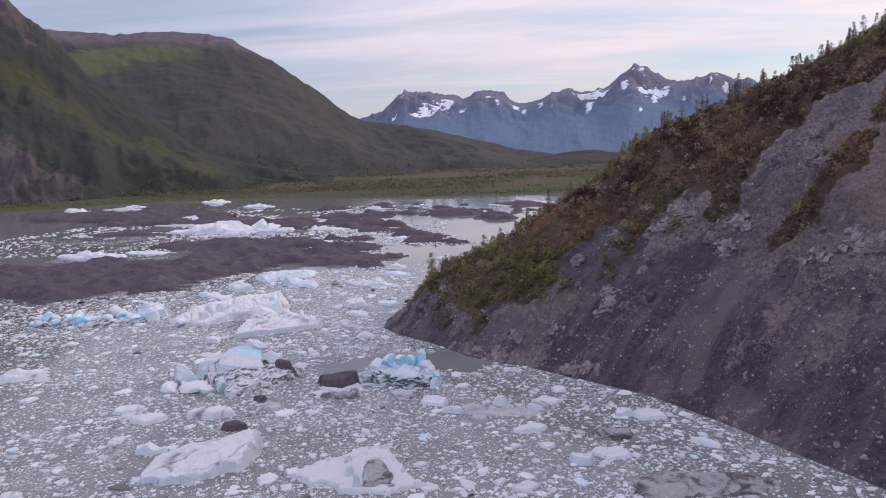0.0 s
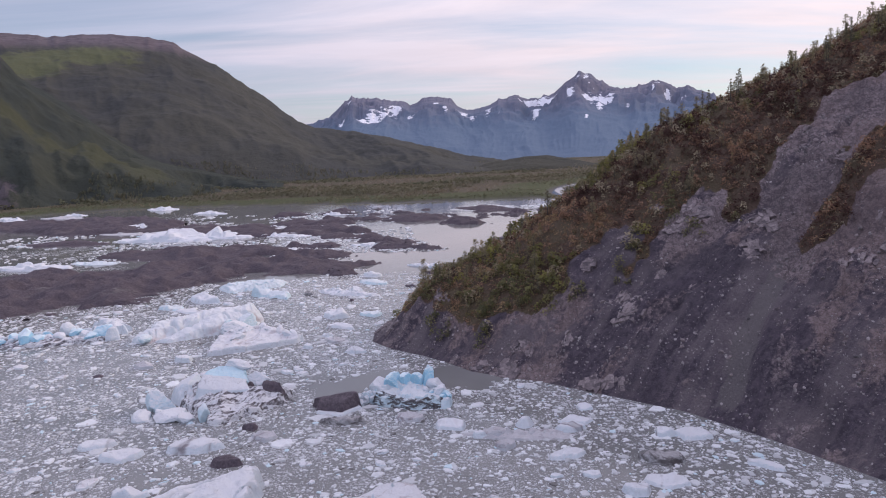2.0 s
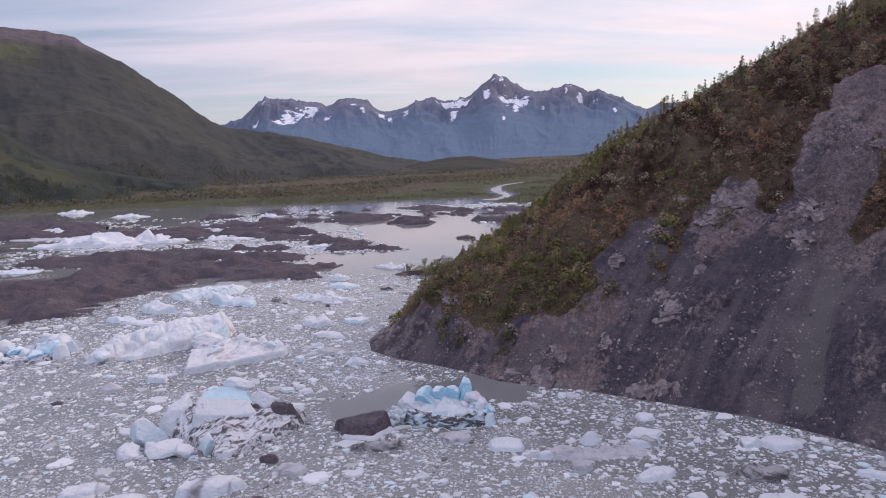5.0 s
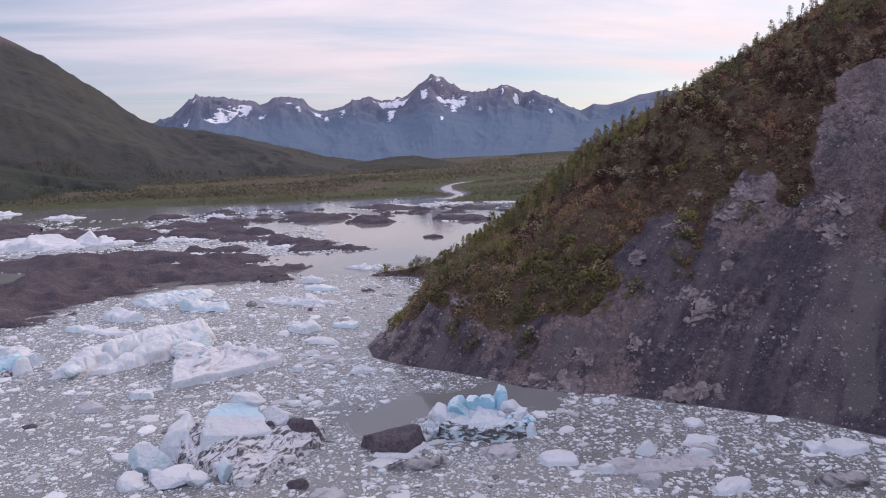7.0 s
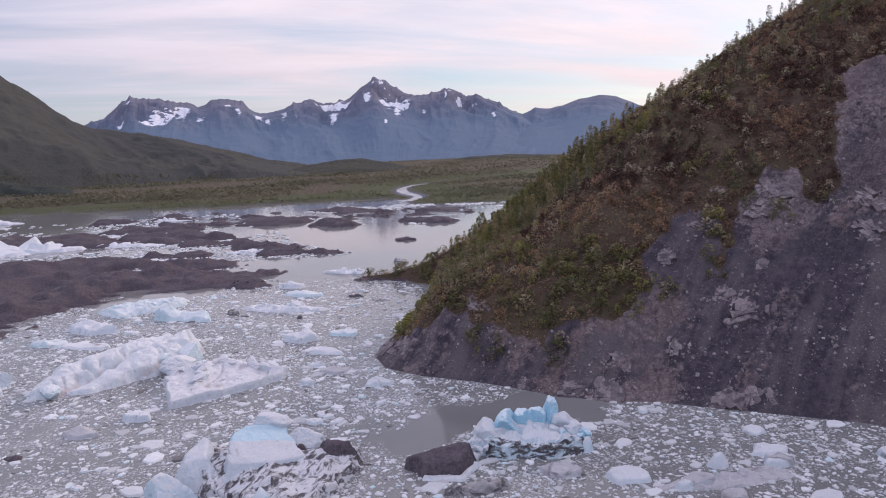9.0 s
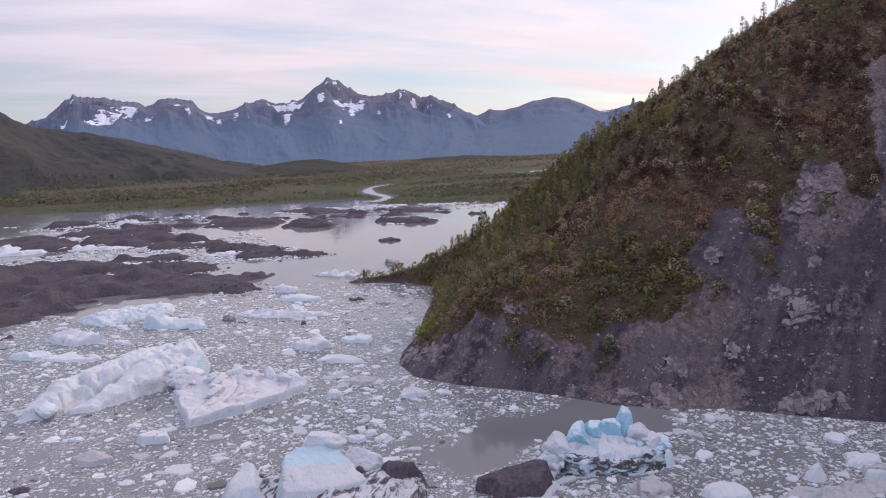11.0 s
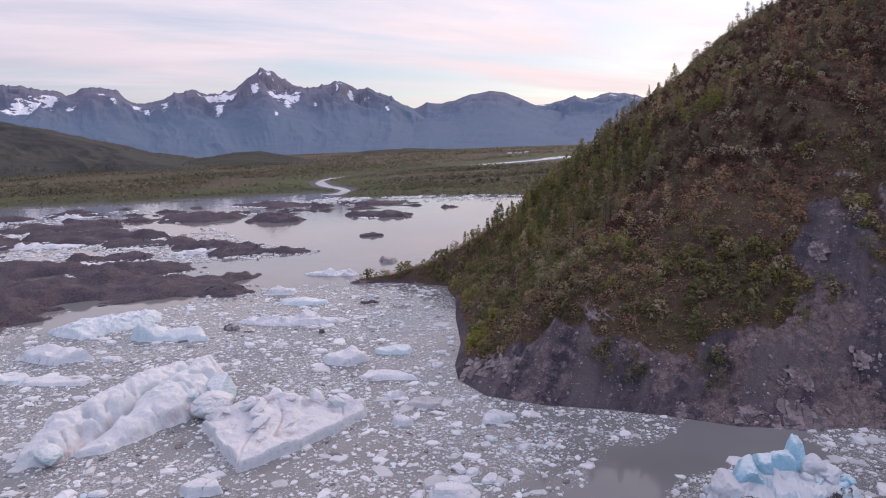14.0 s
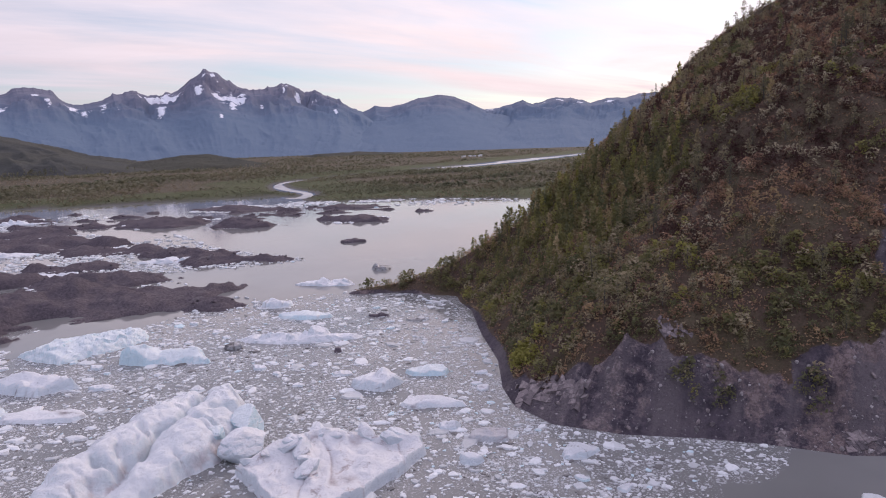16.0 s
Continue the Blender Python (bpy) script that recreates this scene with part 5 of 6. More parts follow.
flat_berg = shaped_berg(E_RING, 1.45, [(0.55, (-56.5, 202.5, 2.3), (-53, 203.5, 3.0), (-47, 203, 3.2)), (0.8, (-50.5, 202.4, 3.4), (-52.4, 196.4, 2.4), (-53.6, 192.6, 1.8)), (0.9, (-46, 202, 3.0), (-40, 197.6, 2.1), (-36.8, 196, 1.9))], 13, ICE_ROSE,
                        "broad flat rose-white iceberg with a rough crest", rough=0.14, wall=4.5, crack=0.4, axis=65, cell=0.2, ragged=0.4)
er = random.Random(131)
for k in range(22):
    along_ = ((-57, 202.4, 2.0), (-52.5, 203.4, 2.8), (-46.5, 202.6, 2.9), (-38, 196.6, 1.9)) if k % 3 else ((-50, 203, 3.0), (-51.6, 199, 2.7), (-53, 195, 2.1), (-53.8, 192.4, 1.7))
    j = er.randrange(3)
    t_ = er.random()
    qx, qy, qz = (along_[j][c] * (1 - t_) + along_[j + 1][c] * t_ for c in range(3))
    s_ = er.uniform(0.7, 2.3)
    ob = part("ice_lump", chunk_mesh("ice_lump", s_ * 1.8, s_, s_ * 0.8, 210 + k, ICE_ROSE if k % 2 else ICE_WHITE, 3), flat_berg, "rough white ice lump")
    ob.matrix_basis = pose(qx + er.gauss(0, 0.6) - flat_berg.location.x, qy + er.gauss(0, 0.7) - flat_berg.location.y, qz - 0.25 - 0.12 * s_, 25 * math.sin(k * 2.2), 25 * math.cos(k * 1.4), 63 * k)
G_RING = [(-77, 280), (-71, 268.5), (-62.4, 272), (-54, 276), (-52, 284), (-60, 287), (-70, 287)]
shaped_berg(G_RING, 0.7, [(0.30, (-74, 275, 2.4), (-64, 277, 2.9), (-55, 279, 2.4))], 14, ICE_PALE, "long pale iceberg beside the rubble bar", rough=0.4, wall=1.3)
shaped_berg([(-62, 262), (-59.6, 258.7), (-53.4, 255.4), (-48, 252), (-47, 258), (-52, 264), (-60, 266)], 0.9, [(0.7, (-60, 261, 3.6), (-57, 261, 3.2)), (0.5, (-54, 259, 2.0), (-49, 256, 2.2))], 15, ICE_PALE, "pair of pale blue ice humps", rough=0.2)
O_RING = [(-47.8, 103), (-43.6, 101.4), (-38.6, 101.7), (-36, 104), (-33.3, 104.5), (-31.8, 114.5), (-35, 116.5), (-38.8, 114.5), (-42.3, 112.6), (-47, 110.5)]
shaped_berg(O_RING, 1.2, [(0.35, (-45.5, 107, 2.6), (-42, 109, 3.0)), (0.30, (-38, 110, 3.2), (-34, 113, 3.6)), (0.5, (-40, 104, 2.0), (-39, 110, 2.6))], 16, ICE_WHITE, "pair of tilted white ice slabs with a gritty seam", rough=0.22, wall=3.0, crack=0.7, axis=40)
plate = shaped_berg([(-24.8, 102.5), (-16.5, 96.5), (-9.7, 95), (-4.1, 97.2), (-7.4, 100.9), (-9.4, 108.2), (-13.6, 110), (-20.4, 106)], 0.7, [(0.12, (-16, 104, 1.5), (-12, 107, 2.0))], 17, ICE_ROSE, "flat white ice plate with a dark rubble patch", rough=0.12)
berg_part("rubble_cover", plate, "dark rubble patch", [(-14.5, 102), (-13.5, 97.2), (-8.6, 97), (-8.2, 100), (-10.4, 104.8), (-13.4, 105.4)], 1.25, [(0.1, (-12, 103, 1.75), (-10, 99, 1.3))], 18, ICE_GREY, rough=0.10, wall=1.3)
for k, (qx, qy, qs, qh) in enumerate(((-13.2, 107, 1.4, 3.6), (-16.2, 104.6, 1.0, 2.4), (-13.0, 98.2, 0.9, 2.5), (-14.2, 97.2, 0.7, 2.1), (-15.6, 100.6, 0.8, 2.1))):
    berg_part("fallen_block", plate, "loose white ice block", [(qx - qs, qy - qs), (qx + qs, qy - 0.8 * qs), (qx + 0.9 * qs, qy + qs), (qx - 0.7 * qs, qy + 0.9 * qs)], qh, [], 19 + k, ICE_WHITE, rough=0.15, wall=5.0, cell=0.2)
BERGS = [(-92.9, 216.9, 12, 8.4, -24, 5.6, "w"), (-29.4, 221.2, 12, 7, -34, 3.6, "w"), (-19, 221, 8.9, 5, -34, 1.7, "b"),
         (-19.9, 288.1, 9.6, 6.7, -40, 2.6, "w"), (-19.4, 272.5, 15.7, 6, -40, 2.0, "b"), (1.6, 305.3, 18.5, 6.4, -41, 2.2, "w"), (25.2, 315.3, 8.9, 5.3, -42, 2.8, "d"), (-149.6, 460, 64, 28, -25, 5.0, "w"), (-117, 459.4, 46, 20, -25, 4.0, "w"), (-192.8, 547, 46, 20, -27, 3.0, "w"), (-183, 362, 39, 15, -20, 3.0, "w"), (-157, 368, 30, 8, -21, 1.6, "b"), (-360, 690, 43, 18, -29, 3.6, "w"), (-243, 752, 41, 18, -34, 2.6, "w"),
         (-318, 728, 25, 13, -31, 2.6, "w"), (-186, 507, 58, 12, -26, 1.4, "r"), (-78, 448, 44, 11, -26, 1.8, "w"), (-175, 665, 36, 14, -32, 2.4, "w"), (-54, 582, 30, 10, -32, 2.2, "w"), (-316, 697, 60, 15, -30, 1.6, "r"), (-23, 381, 22, 7, -24, 1.8, "w"), (-60, 376, 26, 7, -24, 1.8, "w"),
         (-41.5, 257.7, 4.2, 3.3, -39, 2.4, "d"), (-28.3, 255.7, 23.5, 7, -36, 3, "w"), (-76, 256, 15.4, 7.7, -38, 4, "w"), 
         (35.2, 94.5, 22, 7, -5, 1.8, "d"), (-46.3, 129.7, 13, 7, -6, 2.6, "w"), (-98.7, 159.3, 13.4, 8, -7, 3.2, "w"), (-51.3, 113.9, 6.9, 4, -5, 2.2, "w"), (16.2, 126.4, 5.1, 3.6, -6, 2, "w"),
         (30.8, 121.5, 4.4, 3.3, -6, 2, "w"), (27, 112.6, 8, 4.8, -13, 2.2, "d"), (-3.3, 131.6, 6.8, 4.5, -21, 2, "w"), (-38.4, 137.2, 4.6, 3, -21, 2, "k"), (-63, 183.9, 5.8, 4.1, -32, 1.8, "w"),
         (-21.8, 182, 6.2, 4.2, -34, 2, "w"), (-33.9, 188.8, 4, 2.8, -38, 1.6, "w"), (1.2, 126.1, 3, 2.4, -21, 1.8, "w"), (-9.9, 136.4, 6.7, 4, -22, 1.9, "r"), (21.4, 135.5, 3.9, 3, -22, 1.2, "w"),
         (-71.3, 180.6, 6.4, 4.4, -23, 2, "r"), (-27.3, 193, 7.5, 4.5, -38, 1.9, "r"), (-27.1, 208.3, 12.2, 6, -39, 1.6, "w"), (-30, 199.1, 4.7, 3.3, -38, 1.6, "w"), 
         (-94.3, 221.1, 15.6, 7.8, -10, 5.2, "w"), (-76.8, 240.6, 15.7, 6, -34, 1.2, "w"), (3.8, 126.5, 7.3, 4.4, -6, 2.2, "r"), (19.8, 103.6, 5.1, 3, -5, 2, "w"), 
         (-84.5, 247, 12, 6, -30, 2.4, "b"), (-6.2, 262, 5.4, 3, -38, 1.6, "k"), (-1.2, 253, 6, 2.4, -38, 1.0, "d"), (-25.8, 242.5, 2.4, 1.6, -38, 1.2, "k"), (-79.6, 175.2, 3.4, 2.2, -20, 1.2, "k"), (-39.2, 122.6, 5, 3.4, -6, 2.4, "k"),
         (-21.5, 136.5, 9.5, 4.6, -14, 2.6, "d"), (7.5, 125.5, 20, 3.4, -12, 1.7, "r"), (9.5, 129.4, 4, 3.2, 0, 2.6, "w"), (4.5, 121.5, 4, 3.2, 20, 1.8, "r"), (18.4, 129.6, 6.6, 4, -10, 1.6, "w"), (35, 120.4, 7.6, 5, -20, 1.6, "w"),
         (13.5, 116.6, 7, 3.6, 10, 1.6, "w"), (25, 106, 8, 4.4, -10, 1.6, "w"), (41, 108, 6, 3, -40, 1.2, "w"), (-57.5, 128.5, 9, 5.6, -15, 2.2, "w"), (-63.4, 134, 8, 4.4, -10, 1.5, "w"), (-35, 132.5, 7, 4, -20, 1.6, "r"), (47.4, 378, 13.7, 7, -45, 2.4, "k")]
KINDS = {"w": (ICE_WHITE, "white weathered iceberg among brash ice"), "b": (ICE_PALE, "pale blue iceberg among brash ice"), "d": (ICE_GREY, "grit-dark ice slab lying low in the water"),
         "r": (ICE_DULL, "rose-grey worn ice floe among brash ice"), "k": (RUBBLE, "small dark rubble-covered ice block")}
for i, (cx, cy, ln, wd, yaw, h, kind) in enumerate(BERGS):
    m, text = KINDS[kind]
    if ln < 17:
        kind_name = "iceberg" if ln > 9 else "ice_floe"
        ob = new(kind_name, plate_mesh(kind_name, ln, wd, 0.8 * h, 20 + i, m, 1 if kind in "rdk" else 3))
        ob.matrix_world = pose(cx, cy, 0, 0, 0, yaw)
        tagged(ob, text, "iceberg" if ln > 9 else "ice floe", "icebergs in the bay" if ln > 9 else "floes in the bay")
        continue
    iceberg(cx, cy, ln, wd, yaw, 0.75 * h, 20 + i, m, text, "iceberg" if ln > 9 else "ice_floe", blocks=7, tilt=0.12 if kind in "rdk" else 0.3, shelf=0.35)



# ---------------------------------------------------------------- brash ice
def floes(x, y, size, thick, seed, m=5):
    """Many small floes as arrays: uneven m-sided plates with a rounded rim."""
    r = np.random.default_rng(seed)
    n = len(x)
    ang = np.linspace(0, 2 * np.pi, m + 1)[:-1] + r.uniform(-1.75, 1.75, (n, m)) / m + r.uniform(0, 6.28, (n, 1))
    rad = size[:, None] * r.uniform(0.55, 1.15, (n, m))
    sq = r.uniform(0.42, 1.0, (n, 1))
    tw = r.uniform(0, 6.28, (n, 1))
    u, v = rad * np.cos(ang), rad * np.sin(ang) * sq
    ox, oy = u * np.cos(tw) - v * np.sin(tw), u * np.sin(tw) + v * np.cos(tw)
    lift = thick[:, None] * r.uniform(0.35, 1.1, (n, m))
    low = np.stack([x[:, None] + ox, y[:, None] + oy, np.full((n, m), -0.15)], -1)
    top = np.stack([x[:, None] + ox * 0.84, y[:, None] + oy * 0.84, lift], -1)
    mid = np.stack([x + 0.2 * size * r.normal(size=n), y + 0.2 * size * r.normal(size=n), thick * r.uniform(0.7, 1.7, n)], -1)[:, None]
    verts = np.concatenate([low, top, mid], 1).reshape(-1, 3)
    base = (np.arange(n) * (2 * m + 1))[:, None, None]
    k = np.arange(m)
    sides = np.stack([k, (k + 1) % m, m + (k + 1) % m, m + k], -1)[None] + base
    caps = np.stack([m + k, m + (k + 1) % m, np.full(m, 2 * m)], -1)[None] + base
    return verts, [sides.reshape(-1, 4), caps.reshape(-1, 3)]


def in_bay(x, y, pad=0.0):
    open_water = head_height(x, y)[3] < -0.4 - pad
    packed = y < 292 - 0.16 * x + 10 * fbm(x / 25, y / 25, 3, 500)
    return open_water & packed & (slush_mask(x, y) > 0.6) & (signed(x, y, MAIN_BAR) < -0.5)


def scatter(n, seed, lo, hi, power):
    r = np.random.default_rng(seed)
    x, y = r.uniform(-200, 75, n), r.uniform(-20, 325, n)
    crowd = 0.6 * fbm(x / 11, y / 11, 4, 510) + 0.4 * fbm(x / 45, y / 45, 2, 520) - 0.26 + 0.46 * smooth(x + 0.25 * y, -70, 30)
    ok = in_bay(x, y) & (r.uniform(-1.1, 1.1, n) < crowd + 0.55) & (r.random(n) < 0.26 + 0.74 * smooth(y, 45, 85)) & (r.random(n) < 0.30 + 0.70 * smooth(x + 45 + 0.62 * y, -12, 4))
    x, y = x[ok], y[ok]
    size = lo * (1 - r.random(len(x)) * (1 - (lo / hi) ** power)) ** (-1 / power)
    keep = size > 0.0026 * np.hypot(x + 60, y - 75) * r.random(len(x)) ** 0.5
    return x[keep], y[keep], size[keep]


bx, by, bs = scatter(165000, 11, 0.22, 0.72, 1.3)
v_, f_ = floes(bx, by, bs, 0.05 + 0.08 * bs, 12, 4)
me = mesh_from("brash_ice", v_, f_, BRASH, flat=True)
tagged(new("brash_ice", me), "crowded small bits of grey-white floating brash ice", "brash ice", kind="stuff")

bx, by, bs = scatter(16000, 13, 0.55, 2.4, 2.6)
v_, f_ = floes(bx, by, bs, 0.08 + 0.09 * bs, 14, 8)
tagged(new("small_floes", mesh_from("small_floes", v_, f_, BRASH, flat=True)), "angular white plates of floating ice between finer bits", "brash ice", kind="stuff")

# bits caught along the rubble bars and on the open lake
r_ = np.random.default_rng(31)
lx, ly = [], []
for cx, cy, ln, wd, yaw, h in BARS[:20] + BARS[22:26]:
    n = int(ln * 3.0)
    a = r_.uniform(0, 6.28, n)
    k = 1.02 + np.abs(r_.normal(0, 0.22, n))
    u, v = ln / 2 * np.cos(a) * k, wd / 2 * np.sin(a) * k
    lx.append(cx + u * math.cos(radians(yaw)) - v * math.sin(radians(yaw)))
    ly.append(cy + u * math.sin(radians(yaw)) + v * math.cos(radians(yaw)))
n = 2600
lx.append(r_.uniform(-150, 0, n) + 0)
ly.append(350 + np.abs(r_.normal(0, 60, n)) + lx[-1] * -0.2)
n = 3200
lx.append(r_.uniform(-290, -10, n))
ly.append(345 + r_.uniform(0, 1, n) ** 1.3 * 260 - lx[-1] * 0.12)
n = 1700
t_ = r_.random(n)
lx.append(60 + 160 * t_ + r_.normal(0, 9, n))
ly.append(612 - 96 * t_ - np.abs(r_.normal(0, 22, n)))
lx, ly = np.concatenate(lx), np.concatenate(ly)
ok = fbm(lx / 22, ly / 22, 3, 540) > -0.15
lx, ly = lx[ok], ly[ok]
ls = r_.uniform(0.3, 1.4, len(lx)) * (1 + 0.8 * smooth(ly, 380, 480))
v_, f_ = floes(lx, ly, ls, 0.10 + 0.16 * ls, 33)
tagged(new("brash_ice", mesh_from("brash_ice", v_, f_, BRASH, flat=True)), "white ice bits stranded round the rubble bars", "brash ice", kind="stuff")

# larger single floes, each a thing
fr = random.Random(77)
FLOE_MESHES = [plate_mesh("ice_floe", 1.1 * s, 0.78 * s, 0.22 * s, 700 + i, (ICE_WHITE, ICE_WHITE, ICE_ROSE, ICE_WHITE, ICE_DIRTY, ICE_PALE)[i % 6], 1 + i % 3) for i, s in enumerate((3.0, 3.6, 3.2, 2.6, 3.0, 2.4, 3.4, 2.8, 3.8, 2.4))]
placed = 0
while placed < 290:
    x, y = fr.uniform(-150, 60), fr.uniform(60, 290)
    if not bool(in_bay(np.array([x]), np.array([y]), 2.0)[0]):
        continue
    if any(math.hypot(x - b[0], y - b[1]) < b[2] * 0.55 + 1.5 for b in BERGS + [(-46.6, 150, 30), (-9.7, 146.6, 18), (-23.7, 143, 9), (-68.2, 210.5, 34), (-50.2, 190, 24)]):
        continue
    ob = new("ice_floe", FLOE_MESHES[fr.randrange(10)])
    s = fr.uniform(0.4, 1.05)
    ob.matrix_world = pose(x, y, 0, 0, 0, fr.uniform(0, 360)) @ Matrix.Diagonal((s, s, s, 1))
    tagged(ob, "small worn ice floe drifting among brash ice", "ice floe", "floes in the bay")
    placed += 1


# ---------------------------------------------------------------- plants
def leaf_cloud(cx, cy, cz, rad, tall, count, leaf, seed, tone, taper=0.0, lay=0.5):
    """Bushes as clouds of small leaf faces; arrays over bushes."""
    r = np.random.default_rng(seed)
    n = len(cx)
    th = r.uniform(0, 6.28, (n, count))
    h = r.random((n, count)) ** 0.75
    k = np.sqrt(r.uniform(0.15, 1.0, (n, count))) * np.sqrt(np.clip(1 - (h * 0.92) ** 2, 0.02, 1)) * (1 - taper * h)
    lob = 1 + 0.25 * np.sin(3 * th + r.uniform(0, 6.28, (n, 1)))
    px_ = cx[:, None] + rad[:, None] * k * lob * np.cos(th)
    py_ = cy[:, None] + rad[:, None] * k * lob * np.sin(th)
    pz_ = cz[:, None] + tall[:, None] * (0.05 + 0.95 * h)
    c = np.stack([px_, py_, pz_], -1)
    a = r.normal(size=(n, count, 3)) * (1, 1, lay)
    a /= np.linalg.norm(a, axis=-1, keepdims=True)
    b = np.cross(a, r.normal(size=(n, count, 3)) * (lay, lay, 1))
    b /= np.linalg.norm(b, axis=-1, keepdims=True)
    s = (leaf[:, None] * r.uniform(0.6, 1.3, (n, count)))[..., None]
    blade = np.stack([c - a * s * 0.8 - b * s * 0.6, c - a * s * 0.5 + b * s * 0.8, c + a * s * 1.2], 2)
    verts = blade.reshape(-1, 3)
    faces = np.arange(len(verts)).reshape(-1, 3)
    return verts, faces, np.repeat(np.clip(tone[:, None] + r.normal(0, 0.07, (n, count)), 0, 1).ravel(), 3)


def on_head(n, seed, box):
    r = np.random.default_rng(seed)
    x, y = r.uniform(box[0], box[1], n), r.uniform(box[2], box[3], n)
    z, bare, _, d = head_height(x, y)
    return x, y, z, bare, d, r


x, y, z, bare, d, r = on_head(40000, 61, (-20, 172, 100, 310))
front = back_height(x, y)
CLUMPS = [(44.3, 169.8), (41.5, 167), (38.6, 163.9), (37.1, 161.2), (29, 163.7), (26.5, 163.6), (50.4, 167.9), (54, 161.7), (60, 160.3), (64, 164.8), (52.8, 162.4), (-3.4, 179.9), (-0.3, 177), (7, 168), (21.7, 164.2), (27, 163.7)]
clump = np.min([np.hypot(x - cx, y - cy) for cx, cy in CLUMPS], 0) < 1.9
bare = np.where(clump & (r.random(len(x)) < 0.8), 0.0, bare)
ok = (bare < 0.25) & (z > 0.7) & ((z < front + 4) | (to_line(x, y, [(5, 287.5), (12, 284), (24, 276), (40, 264)]) < 8)) & (r.random(len(x)) < 0.30 + 0.68 * smooth(fbm(x / 3.4, y / 3.4, 3, 605), -0.45, 0.25))
x, y, z, d, clump, front = x[ok], y[ok], z[ok], d[ok], clump[ok], front[ok]
kind = fbm(x / 18, y / 18, 4, 600)
low_green = smooth(d, 34, 6) * (0.35 + 0.55 * smooth(y - 0.1 * x, 190, 215))
upper = smooth(d + 0.15 * x, 28, 50)
green = kind + low_green - 0.5 * upper + 0.8 * clump + r.normal(0, 0.22, len(x)) > 0.60 - 0.44 * smooth(y - 0.1 * x, 188, 214)
lush = (np.hypot(x + 7.5, y - 208.5) < 4.5) | (np.hypot(x - 12, y - 192.5) < 2.0) | (np.hypot(x - 4, y - 187) < 1.6)
green = green | lush
size = (0.46 + 1.15 * r.random(len(x)) ** 2.2) * (1 + 0.25 * green) * (1 - 0.2 * smooth(z - front, -9, 2) * smooth(x, 50, 70))
# tone turns russet upslope, darkened further for shade on the upper slope
tone = np.clip(0.36 + 0.40 * fbm(x / 10, y / 10, 3, 610) + 0.52 * upper * ~green + r.normal(0, 0.20, len(x)), 0, 1)
tone = np.where(lush, 0.97, tone)
pale = (r.random(len(x)) < 0.10 + 0.20 * smooth(y - 0.3 * x, 165, 195) * (1 - 0.6 * upper)) & ~(green & (tone > 0.6))
for mask, m, label, seed in ((~green & ~pale, BUSH, "dense brown and russet heath shrubs on the slope", 62), (green & ~pale, GREEN, "dense green alder brush on the slope", 63), (pale, WILLOW, "pale twiggy willow bushes on the slope", 66)):
    v_, f_, t_ = leaf_cloud(x[mask], y[mask], z[mask] - 0.2, size[mask] * 0.90, size[mask] * 1.55, 50, size[mask] * 0.168, seed, tone[mask], 0.2)
    tagged(new("shrubs", mesh_from("shrubs", v_, f_, m, {"tone": t_})), label, "shrubs", kind="stuff")


# low heath and grass tufts between the bushes
x, y, z, bare, d, r = on_head(60000, 64, (-20, 150, 120, 300))
ok = (bare < 0.45) & (z > 0.5) & ((z < back_height(x, y) + 3) | (y > 262))
x, y, z = x[ok], y[ok], z[ok]
size = r.uniform(0.3, 0.7, len(x))
# tufts also darken upslope: russet heath plus slope shade in the tone
v_, f_, t_ = leaf_cloud(x, y, z - 0.1, size, size * 0.9, 5, size * 0.33, 65, np.clip(0.5 + 0.4 * fbm(x / 7, y / 7, 3, 615) + 0.35 * smooth(d[ok] + 0.15 * x, 30, 60) + r.normal(0, 0.2, len(x)), 0, 1))
tagged(new("heath", mesh_from("heath", v_, f_, BUSH, {"tone": t_})), "low brown heath and grass tufts on the slope", "heath", kind="stuff")


